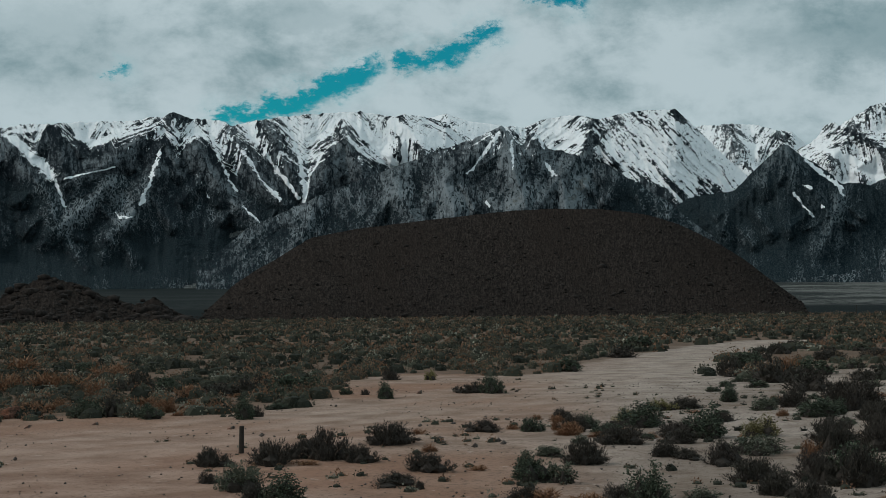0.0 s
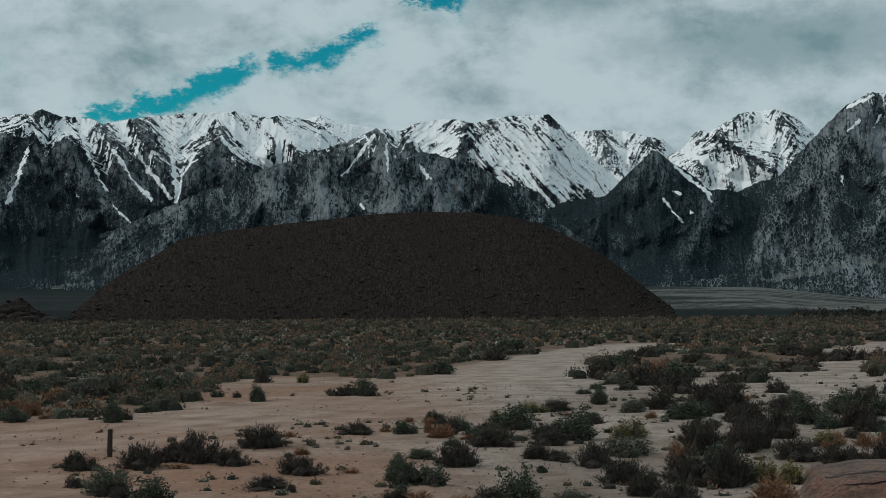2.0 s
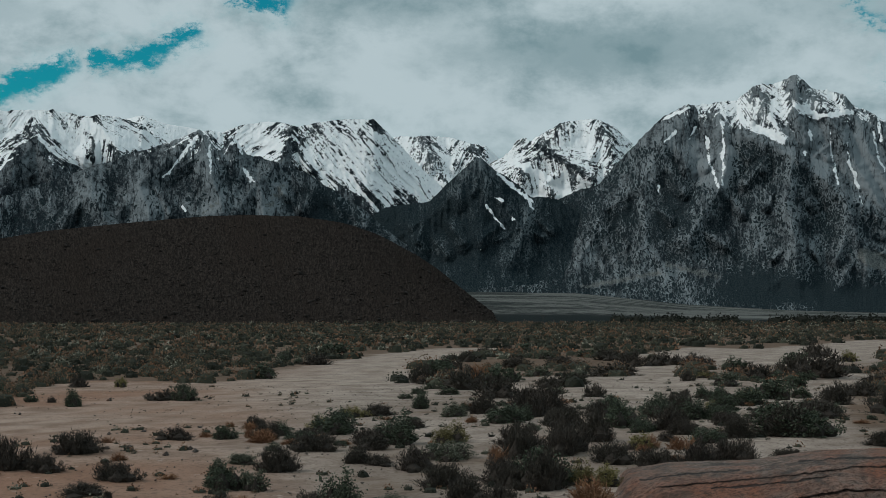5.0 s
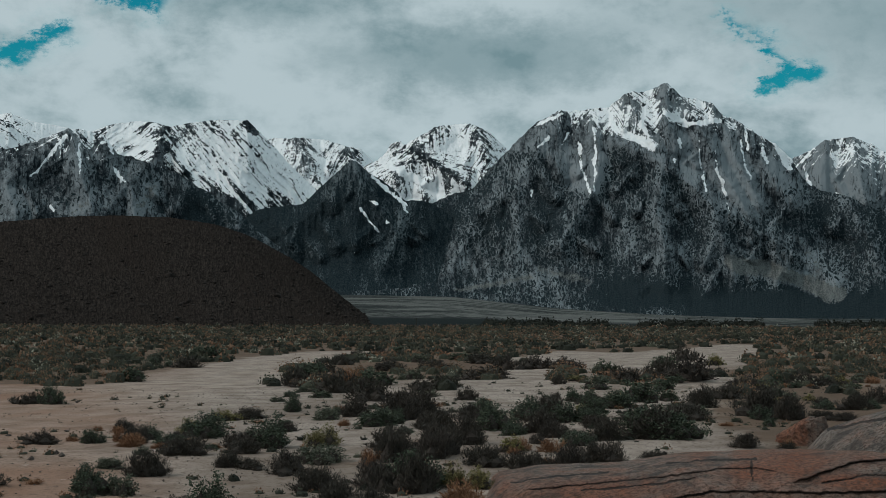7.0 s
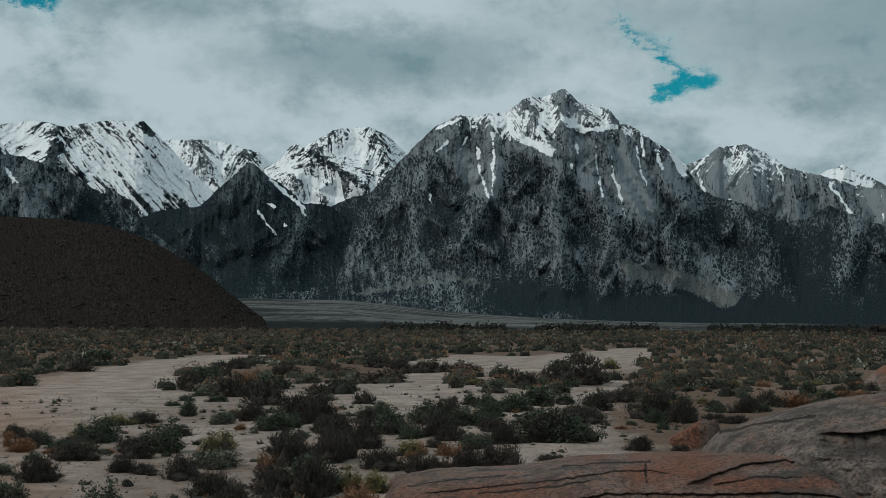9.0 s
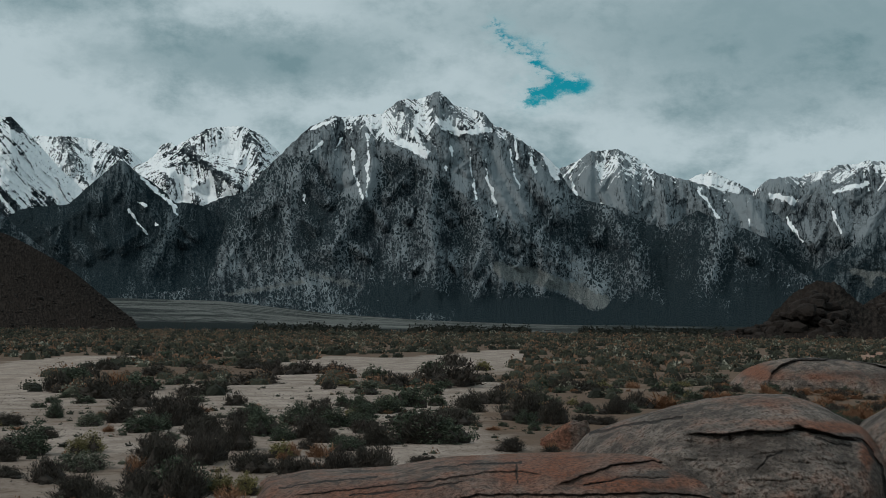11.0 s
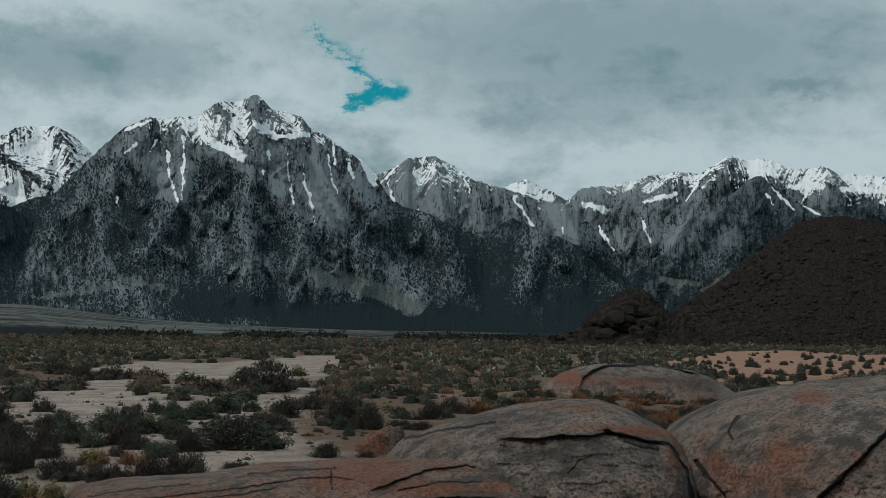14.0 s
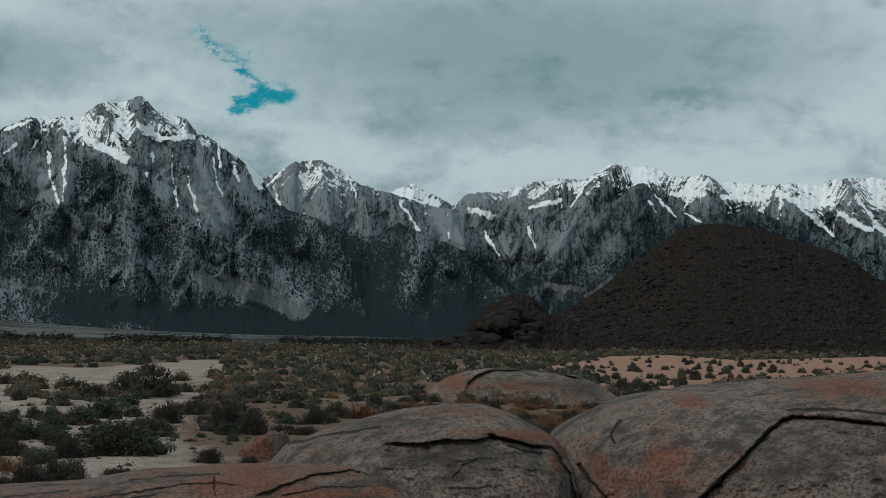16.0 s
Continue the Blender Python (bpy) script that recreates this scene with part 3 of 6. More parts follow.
# the long snowy front at the south end
mountain("long grey granite mountain front with snow-filled gullies", [(-24, 5.5), (-20, 7.0), (-16.74, 6.96), (-15.97, 7.07), (-14.63, 7.22), (-12.8, 7.29), (-11.98, 7.34), (-11.3, 7.49), (-10.73, 7.5), (-10.32, 7.66), (-9.65, 7.48), (-8.57, 7.42), (-8.1, 7.22), (-7.0, 7.42), (-5.9, 7.58), (-5.08, 7.66), (-4.1, 7.71), (-3.09, 7.74), (-2.2, 7.6), (-1.0, 7.62), (0.19, 7.3), (1.07, 6.6), (3, 5.5)],
         4250, [(-24, 3300), (3, 3400)], [(-24, 0.7), (3, 0.8)], 101,
         spurs=([(-10.32, 7.64), (-11.41, 6.8), (-12.76, 5.76), (-14.23, 4.95)], [(-10.67, 6.6), (-11.01, 5.36), (-11.83, 3.98), (-12.77, 2.88)], [(-9.44, 6.27), (-8.55, 4.96), (-7.31, 3.56), (-6.48, 2.58)], [(-3.73, 6.69), (-4.51, 5.51), (-5.08, 4.39)],
                [(-12.77, 4.94), (-13.7, 4.11), (-14.76, 3.15)], [(-14.63, 7.22), (-14.5, 6.28), (-14.36, 5.19)], [(-3.73, 6.62), (-3.11, 5.36), (-2.55, 4.52)], [(-6.87, 7.32), (-6.05, 5.79), (-5.5, 4.68)], [(-8.12, 7.04), (-7.3, 5.37), (-6.06, 4.12)],
                [(-16.59, 6.37), (-15.68, 5.31), (-15.02, 4.51), (-14.76, 3.56)], [(-18.5, 7.0), (-18.2, 5.0), (-17.0, 3.0)], [(-1.6, 7.5), (-0.6, 6.2)]),
         snow=((-24, 6.4), (-14, 6.5), (-12, 6.6), (-9.6, 6.7), (-8.5, 5.9), (-5, 5.6), (-2, 5.6), (0, 5.5)), wide=1.0, ribs=1.6, rib_scale=3.2, rib_cut=0.5, rag=0.40, deep=0.52, wood=(0.28, ((-24, 5.2), (-14, 5.0), (-11, 5.4), (-8, 4.6), (-5, 4.2), (0, 5.0))),
         couloirs=(([(-10.87, 6.19), (-11.21, 5.08), (-11.62, 4.19)], 0.10), ([(-5.83, 7.32), (-5.46, 5.65), (-5.33, 4.53)], 0.16), ([(-4.43, 6.49), (-5.14, 5.37), (-5.43, 4.19)], 0.10), ([(-7.72, 4.19), (-7.06, 3.49)], 0.06), ([(-7.29, 6.9), (-6.05, 5.1), (-5.57, 4.47)], 0.09),
                   ([(-8.95, 6.89), (-8.34, 5.37), (-7.93, 4.75)], 0.09), ([(-8.12, 6.76), (-7.02, 5.24), (-6.33, 4.4)], 0.10), ([(-9.51, 5.37), (-8.96, 4.47)], 0.05), ([(-12.5, 3.91), (-12.36, 3.7), (-11.89, 3.73)], 0.06), ([(-14.76, 5.12), (-14.36, 4.11)], 0.07)),
         fields=(([(-16.2, 6.58), (-15.42, 5.86), (-14.83, 5.26)], 0.28), ([(-13.9, 6.76), (-13.37, 6.5), (-12.36, 6.79)], 0.20), ([(-16.46, 6.84), (-15.16, 7.08)], 0.10), ([(-14.36, 5.13), (-12.5, 5.62)], 0.05), ([(-3.09, 7.32), (-1.84, 5.77)], 0.30), ([(-1.96, 7.31), (-0.28, 6.46)], 0.35)),
         rocks=(([(-9.44, 6.2), (-9.0, 5.0)], 0.45, 0.8), ([(-4.1, 6.2), (-4.3, 5.2)], 0.35, 0.7), ([(-14.8, 6.8), (-14.6, 6.2)], 0.35, 0.5), ([(-10.3, 7.6), (-9.2, 7.4)], 0.15, 0.8)),
         woods_and_shade=(([(-17, 2.0), (-3, 2.6)], 1.1, 0.25), ([(-15.8, 4.6), (-14.8, 3.6)], 0.5, 0.3)), slabs=(([(-12.23, 4.87), (-12.3, 3.98)], 0.3, 0.8), ([(-12.9, 4.73), (-14.5, 3.22)], 0.35, 0.55), ([(-9.5, 5.9), (-8.2, 4.3)], 0.4, 0.25)),
         talus=(([(-8.14, 3.01), (-6.62, 3.42)], 0.13, 1.6), ([(-8.43, 1.2), (-7.46, 1.68), (-6.49, 2.14)], 0.17, 1.7), ([(-9.8, 1.01), (-8.7, 1.14)], 0.2, 1.3)))
mountain("white snow slope behind the mountain front", [(-2.5, 6.6), (-1.5, 7.3), (0.19, 7.65), (1.07, 7.36), (2.28, 7.19), (4.0, 6.3)], 4600, [(-3, 4100), (4, 4100)], [(-3, 1.0), (4, 1.0)], 131, spurs=([(0.19, 7.6), (1.0, 6.6)],), snow=((0, 4.8),), wide=0.8, ribs=0.35, deep=1.0, seen=5.0, jag=0.03)
# the dark mountain that stands out in front of the snow
mountain("dark wooded granite mountain with thin snow patches", [(-9.5, 1.6), (-7.72, 3.16), (-4.89, 4.46), (-2.03, 5.54), (-0.49, 6.07), (0.6, 6.43), (1.46, 6.77), (2.31, 7.12), (3.1, 7.08), (3.58, 6.98), (4.12, 6.26), (5.24, 5.95), (6.49, 5.51), (7.87, 4.64), (8.7, 4.13), (9.5, 3.42), (10.31, 2.79), (11.2, 2.0), (12.0, 1.2)],
         3650, [(-9.5, 2700), (12, 2850)], [(-9.5, 0.7), (12, 0.75)], 161,
         spurs=([(2.31, 7.12), (2.72, 5.72), (3.25, 4.03)], [(2.31, 7.12), (0.88, 5.75), (0.03, 5.06)], [(3.85, 6.26), (4.67, 4.99), (4.79, 3.87)], [(6.49, 5.51), (7.87, 4.64), (9.5, 3.36), (10.31, 2.79)], [(5.24, 5.95), (4.25, 4.85), (3.53, 3.75)], [(-2.0, 5.5), (-1.6, 4.4), (-1.0, 3.2)], [(-4.9, 4.4), (-5.4, 3.2), (-6.0, 2.0)], [(0.03, 5.06), (0.4, 4.0), (0.3, 3.0)]),
         snow=((-9, 6.9), (0, 6.4), (1, 6.2), (3, 6.3), (4, 6.5), (6, 7.0)), wide=1.1, wood=(0.02, ((-9, 5), (0, 5.6), (2, 6.2), (4, 6.0), (6, 6.5))), pale=0.2,
         couloirs=(([(2.73, 6.56), (2.78, 5.51)], 0.08), ([(3.98, 5.7), (4.42, 5.27)], 0.12), ([(1.68, 4.22), (1.85, 4.02)], 0.08), ([(2.17, 6.85), (1.02, 5.32)], 0.09), ([(3.7, 6.8), (4.0, 6.3)], 0.10)),
         # the shaded right flank is painted dark as dense trees
         woods_and_shade=(([(7.32, 4.79), (8.41, 3.94), (9.76, 2.94)], 0.55, 0.6), ([(-7.0, 2.6), (-2.0, 4.0)], 0.5, 0.3), ([(6.4, 5.0), (7.5, 3.6)], 0.5, 0.5), ([(1.2, 5.8), (0.0, 5.0)], 0.4, -0.2)),
         slabs=(([(5.65, 5.25), (4.94, 4.0)], 0.35, 0.5), ([(3.26, 4.73), (2.55, 4.04)], 0.3, 0.6), ([(0.03, 4.63), (0.86, 4.06)], 0.4, 0.4)), talus=(([(5.45, 5.0), (4.94, 4.2)], 0.25, 1.0), ([(3.0, 4.4), (2.5, 4.0)], 0.2, 0.8)))
mountain("steep snow-covered mountain with dark rock ribs", [(2.4, 5.5), (3.16, 7.04), (3.93, 7.38), (5.0, 7.5), (5.47, 7.49), (6.12, 7.33), (6.8, 7.5), (7.92, 7.64), (8.8, 7.62), (9.05, 7.66), (9.3, 7.4), (10.21, 6.5), (11.04, 5.6), (11.87, 4.9), (13, 4.2)],
         4350, [(2, 3800), (13, 3800)], [(2, 0.9), (13, 0.9)], 191, spurs=([(5.9, 7.4), (5.53, 6.09), (5.2, 5.0)],), reach=9.0, flow=0.9, rib_scale=4.0, ribs=1.9, rib_cut=0.45, rag=0.30, deep=0.56, seen=3.2,
         snow=((2, 5.6), (6, 5.4), (9, 4.7), (13, 4.2)), wide=1.3, jag=0.06, fields=(([(4.28, 7.1), (5.39, 6.6)], 0.35), ([(10.2, 5.4), (11.0, 4.6)], 0.35)), rocks=(([(6.8, 7.3), (5.6, 6.1)], 0.22, 0.5), ([(9.0, 7.6), (9.3, 7.2)], 0.15, 1.2)))
mountain("far snowy peaks half lost in cloud", [(9.0, 6.0), (9.79, 6.94), (10.86, 7.01), (12.13, 6.92), (13.38, 6.59), (13.79, 6.26), (15, 5.0)], 4700, [(9, 4200), (15, 4200)], [(9, 1.0), (15, 1.0)], 221, spurs=([(11.0, 7.0), (11.4, 6.0)], [(12.8, 6.8), (13.0, 5.8)]), snow=((9, 4.6),), wide=0.8, ribs=1.0, deep=0.62, seen=4.2, jag=0.10)
mountain("dark pointed foothill with a snow gully", [(7.5, 2.5), (9.42, 4.2), (11.23, 4.5), (11.88, 5.15), (12.5, 5.7), (13.06, 6.2), (13.5, 5.9), (13.86, 5.62), (14.47, 5.2), (15.16, 4.62), (15.8, 4.6), (16.3, 4.5), (17.5, 3.6), (19, 2.4)],
         3850, [(7.5, 3100), (19, 3100)], [(7.5, 0.8), (19, 0.8)], 251, mat=DARK_GRANITE, spurs=([(13.07, 6.15), (12.24, 4.81), (10.59, 3.47)], [(13.07, 6.15), (13.85, 4.76), (14.87, 3.36)], [(15.16, 4.6), (15.0, 3.6), (14.4, 2.2)], [(11.2, 4.4), (10.8, 3.0)]), snow=((7, 7.6), (12, 6.9), (14, 6.2), (16, 5.3), (19, 6.5)), wide=1.0, wood=(0.35, ((7, 6), (12, 5.4), (14, 5.2), (19, 5))), seen=1.6,
         couloirs=(([(13.37, 4.29), (14.11, 3.39)], 0.06), ([(14.42, 3.85), (14.49, 3.76)], 0.06), ([(13.86, 5.57), (14.51, 5.01), (15.16, 4.5)], 0.12), ([(13.71, 4.62), (14.0, 4.5)], 0.07), ([(14.9, 5.0), (15.2, 4.2)], 0.07)), woods_and_shade=(([(9.0, 3.6), (11.5, 3.6)], 0.8, 0.4),), slabs=(([(15.2, 4.1), (15.0, 3.4)], 0.25, 0.6),))
mountain("rounded snow-covered peak with rocky summit", [(12.6, 4.6), (13.38, 5.84), (14.26, 6.31), (14.6, 6.8), (14.95, 6.9), (15.15, 6.75), (15.58, 7.05), (16.24, 7.42), (17.32, 7.6), (18.0, 7.5), (18.5, 7.2), (19.04, 6.7), (20.5, 5.6)],
         4500, [(12, 3900), (21, 3900)], [(12, 0.9), (21, 0.9)], 281, spurs=([(16.52, 7.41), (15.67, 6.5), (14.83, 5.38)], [(17.79, 7.55), (18.21, 6.51), (18.5, 5.39)], [(15.67, 6.5), (16.52, 5.94), (17.51, 5.32)]), snow=((12, 4.2),), wide=0.8, ribs=0.7, rag=0.5, deep=0.60, seen=3.4, jag=0.12,
         fields=(([(14.97, 5.8), (16.38, 4.96)], 0.3), ([(14.2, 6.1), (15.3, 5.6)], 0.25)), rocks=(([(14.69, 6.7), (15.0, 6.5), (15.6, 6.6)], 0.14, 0.4), ([(15.67, 6.4), (16.52, 5.9), (17.51, 5.32)], 0.15, 0.25), ([(16.4, 7.2), (18.3, 7.0)], 0.30, 0.08)))
# the great granite peak
mountain("great granite peak with snowy summit and couloirs", [(9.5, 0.7), (12, 1.6), (14.57, 3.5), (15.45, 4.2), (16.6, 4.7), (17.75, 5.06), (18.52, 5.94), (19.62, 7.03), (20.3, 7.65), (21.21, 8.05), (22.26, 8.13), (23.03, 8.21), (23.79, 8.68), (24.6, 8.85), (25.3, 9.1), (25.87, 8.5), (26.4, 8.4), (26.95, 8.27), (27.38, 7.83), (28.11, 7.48), (28.8, 7.0), (29.43, 6.62), (29.94, 6.1), (30.4, 5.3), (30.95, 4.96), (31.92, 4.66), (33.36, 3.98), (34.16, 3.72), (34.8, 4.2), (35.25, 4.5), (36.37, 4.02), (37.91, 3.45), (38.9, 2.3), (40.5, 1.2), (42, 0.6)],
         3950, [(9.5, 3000), (42, 2600)], [(9.5, 0.7), (13, 0.9), (16.8, 0.8), (21, 0.38), (25.5, 0.1), (32, -0.05), (42, -0.1)], 311, jag=0.15,
         spurs=([(21.21, 8.02), (20.14, 6.52), (19.38, 5.15), (17.85, 3.93)], [(22.42, 7.56), (22.72, 6.2), (22.42, 4.84), (21.2, 3.02)], [(23.18, 7.02), (25.13, 6.02), (27.06, 4.49), (28.67, 3.28)], [(25.3, 9.09), (25.14, 7.67), (25.74, 6.76)], [(25.3, 9.09), (26.48, 7.35), (27.51, 5.54), (28.38, 3.73)], [(27.08, 8.23), (27.81, 6.43), (28.68, 4.47)], [(28.11, 7.46), (29.13, 5.51), (30.13, 4.45)],
                [(25.13, 6.02), (24.83, 4.52), (25.12, 2.7), (25.11, 1.35)], [(27.06, 4.49), (27.49, 2.99), (27.78, 1.94)], [(17.85, 3.93), (17.55, 3.02), (16.94, 1.95)], [(19.38, 5.15), (19.53, 3.48), (19.38, 1.95)], [(28.67, 3.43), (29.83, 2.67), (31.54, 1.48)], [(23.79, 8.67), (24.09, 7.84), (24.84, 6.62)], [(31.92, 4.6), (32.8, 3.0), (33.2, 1.6)], [(36.3, 4.0), (36.0, 2.6), (35.6, 1.4)]),
         snow=((10, 8.2), (19, 8.0), (20.5, 7.6), (22.5, 7.5), (23.2, 7.1), (24.5, 6.9), (26, 7.4), (28, 7.2), (29, 6.6), (30, 6.0), (31, 6.8), (42, 6.8)), wide=1.0, ribs=0.9, rib_scale=2.6, wood=(0.30, ((14, 5.0), (17.8, 5.0), (19.2, 6.3), (20.4, 6.6), (21.1, 5.0), (22.6, 4.6), (23.0, 6.5), (23.6, 6.6), (25.1, 5.9), (27.0, 4.4), (28.6, 3.7), (29.6, 4.8), (31, 5.2), (36, 5), (42, 4))), pale=0.3,
         couloirs=(([(21.89, 6.88), (21.97, 6.05), (22.3, 4.91)], 0.075), ([(22.47, 7.41), (22.56, 6.5), (22.46, 4.99)], 0.085), ([(26.48, 6.9), (26.55, 6.0), (26.74, 4.95)], 0.06), ([(27.07, 6.51), (27.22, 5.54), (27.54, 4.76)], 0.09), ([(28.08, 6.87), (28.21, 5.97), (28.44, 5.34)], 0.07), ([(25.51, 6.24), (25.58, 6.09)], 0.07),
                   ([(21.51, 7.26), (21.21, 6.81)], 0.06), ([(20.06, 5.0), (20.14, 4.69)], 0.05), ([(27.51, 4.79), (27.65, 4.19)], 0.05), ([(20.75, 7.12), (20.37, 6.67)], 0.06), ([(30.36, 5.6), (30.65, 5.1)], 0.06), ([(25.74, 6.99), (25.81, 6.68)], 0.08)),
         fields=(([(22.96, 8.08), (23.33, 7.4), (24.69, 6.7)], 0.22), ([(24.54, 8.35), (24.24, 7.53), (24.69, 6.93)], 0.14), ([(25.14, 8.04), (26.04, 7.5), (27.23, 7.63)], 0.16), ([(28.26, 7.31), (28.33, 6.56)], 0.09), ([(28.91, 6.55), (29.01, 6.03)], 0.10), ([(29.43, 6.61), (29.86, 5.79)], 0.15), ([(21.21, 7.95), (20.29, 7.57)], 0.09)),
         rocks=(([(25.0, 8.9), (25.6, 8.3)], 0.3, 0.7), ([(26.2, 6.9), (28.0, 6.2)], 0.5, 0.5)),
         # foot patches: dense trees, with the shadow there put into their tone
         woods_and_shade=(([(21.2, 3.6), (19.4, 3.9), (17.0, 3.9)], 0.6, 0.25), ([(21.0, 4.6), (20.6, 5.6)], 0.5, 0.15), ([(23.01, 1.1), (25.11, 1.0), (27.19, 0.4), (33, 0.4)], 0.55, 0.8), ([(31.0, 4.2), (34.0, 2.9), (37.5, 2.6)], 0.8, 0.25), ([(23.62, 3.16), (25.42, 2.55)], 0.6, -0.22), ([(17.09, 2.41), (18.01, 1.95)], 0.6, -0.22), ([(34, 1.4), (40, 1.0)], 0.7, 0.4), ([(29, 0.5), (40, 0.2)], 0.55, 0.6), ([(23.4, 6.3), (25.1, 5.5), (26.8, 4.2)], 0.3, 0.2)),
         slabs=(([(21.36, 6.51), (21.74, 5.29)], 0.30, 0.75), ([(22.88, 6.27), (22.72, 5.14)], 0.25, 0.6), ([(26.03, 6.91), (26.18, 5.7)], 0.35, 0.55), ([(27.52, 6.43), (27.88, 5.08)], 0.45, 0.6), ([(28.24, 4.78), (29.11, 3.87)], 0.35, 0.4), ([(24.9, 8.8), (25.8, 8.0)], 0.3, 0.4), ([(29.2, 5.8), (29.9, 5.0)], 0.4, 0.4)),
         talus=(([(27.78, 2.24), (29.53, 1.78), (31.54, 0.95)], 0.34, 1.9), ([(30.12, 3.12), (30.98, 1.93)], 0.22, 0.75), ([(20.44, 1.95), (22.26, 1.5)], 0.25, 1.1), ([(17.09, 1.19), (19.99, 1.65)], 0.18, 1.0)))
mountain("broken granite shoulder with snowy domes above grey cliffs", [(28.5, 4.5), (29.9, 6.1), (30.3, 6.25), (31.19, 6.78), (32.16, 6.87), (33.0, 6.5), (33.7, 5.95), (34.96, 5.65), (36.0, 5.3), (37.34, 5.0), (38.2, 4.4), (39.34, 3.1), (40.87, 2.4), (43, 1.4)],
         4300, [(28, 3800), (43, 3800)], [(28, 0.8), (43, 0.7)], 341, jag=0.15, spurs=([(32.16, 6.85), (32.45, 5.82), (32.62, 4.45)], [(31.19, 6.76), (31.08, 5.65), (30.95, 4.96)], [(33.7, 5.85), (34.14, 4.75), (34.16, 3.64)], [(34.96, 5.6), (35.81, 4.5), (36.37, 4.03)], [(37.34, 4.94), (37.91, 3.56)]),
         snow=((28, 6.2), (31, 5.95), (33, 5.75), (34, 5.6), (36, 5.4), (38, 4.9), (43, 5.2)), wide=0.9, pale=0.5, wood=(0.15, ((28, 4), (31, 4.6), (34, 3.8), (43, 3.4))), seen=2.0, rib_scale=2.4, couloirs=(([(30.38, 5.77), (30.67, 5.09)], 0.08), ([(35.24, 5.39), (36.09, 4.23)], 0.08), ([(37.21, 4.18), (37.25, 3.9)], 0.06), ([(31.58, 4.8), (31.8, 4.66)], 0.07), ([(33.4, 6.1), (33.6, 5.5)], 0.09)),
         slabs=(([(31.07, 5.72), (31.16, 4.97)], 0.35, 0.5), ([(31.9, 5.67), (31.92, 4.71)], 0.4, 0.6), ([(36.92, 4.8), (37.63, 3.7)], 0.35, 0.6)), woods_and_shade=(([(38.5, 2.6), (40.0, 1.6)], 0.7, 0.5),))
mountain("far white summit and hazy rock towers", [(34, 5.0), (35.12, 5.75), (35.5, 5.9), (35.78, 6.05), (36.67, 5.55), (37.33, 5.2), (37.77, 5.6), (38.4, 5.75), (39.09, 5.76), (39.64, 5.88), (40.62, 6.17), (41.94, 6.26), (42.48, 6.22), (44, 5.6)],
         4750, [(34, 4200), (44, 4200)], [(34, 1.0), (44, 1.0)], 371, spurs=([(38.4, 5.7), (38.6, 5.1)], [(40.6, 6.1), (40.2, 5.2)], [(41.9, 6.2), (41.6, 5.2)]), snow=((34, 4.8), (37, 5.0), (38, 5.6), (44, 5.7)), wide=1.0, jag=0.18, seen=4.0, pale=0.6, fields=(([(35.1, 5.5), (35.79, 5.7), (36.63, 5.3)], 0.3), ([(38.03, 5.05), (38.87, 4.82)], 0.16)), slabs=(([(38.0, 5.4), (39.6, 5.7)], 0.3, 0.4),))
# the northern range
mountain("jagged snow-dusted granite range", [(37.6, 3.2), (38.66, 4.3), (39.4, 4.9), (39.76, 5.4), (40.6, 5.9), (41.56, 6.1), (42.3, 6.15), (42.81, 6.5), (43.63, 6.85), (44.3, 6.75), (44.9, 6.8), (45.2, 6.66), (46.06, 6.33), (47.14, 6.43), (47.78, 6.1), (49.05, 5.99), (50.31, 6.08), (51.14, 6.01), (52.38, 6.26), (53.76, 6.18), (57, 6.0), (62, 5.0)],
         4500, [(37, 4100), (62, 3900)], [(37, 0.9), (42, 0.0), (62, 0.0)], 401, spurs=([(43.63, 6.78), (42.53, 5.27), (41.31, 3.32)], [(39.76, 5.73), (40.33, 4.56), (40.61, 3.59)], [(49.85, 5.8), (50.65, 4.72)], [(52.35, 6.24), (52.6, 4.97), (53.24, 3.9)], [(47.18, 6.36), (47.45, 5.27)], [(41.56, 6.09), (41.15, 5.26)], [(55, 6.1), (55.5, 4.5)], [(58, 5.8), (58.5, 4.2)]),
         snow=((37, 5.3), (41, 5.5), (44, 5.7), (46, 5.5), (49, 5.2), (51, 4.9), (62, 4.6)), wide=0.9, ribs=1.2, deep=0.70, jag=0.18, wood=(0.15, ((37, 3.4), (45, 3.2), (62, 3.6))), seen=1.0, pale=0.3,
         couloirs=(([(50.12, 5.66), (51.04, 4.85), (51.82, 4.17)], 0.14), ([(51.69, 5.45), (52.34, 4.71), (53.24, 4.3)], 0.14), ([(52.6, 5.64), (53.73, 4.16)], 0.12), ([(38.6, 4.26), (39.16, 3.3)], 0.07), ([(40.26, 4.56), (40.55, 3.73)], 0.07), ([(38.66, 4.26), (38.81, 3.43)], 0.06), ([(42.6, 6.2), (41.9, 5.2)], 0.09)),
         fields=(([(40.39, 5.18), (41.5, 5.47)], 0.15), ([(46.03, 5.75), (46.84, 5.72)], 0.22), ([(47.72, 5.6), (48.92, 5.55)], 0.14), ([(38.45, 4.54), (39.42, 5.1)], 0.13), ([(49.9, 5.7), (51.0, 5.2)], 0.2)), slabs=(([(41.58, 3.6), (42.81, 4.72)], 0.35, 0.5), ([(39.3, 4.0), (39.6, 3.4)], 0.3, 0.4)))
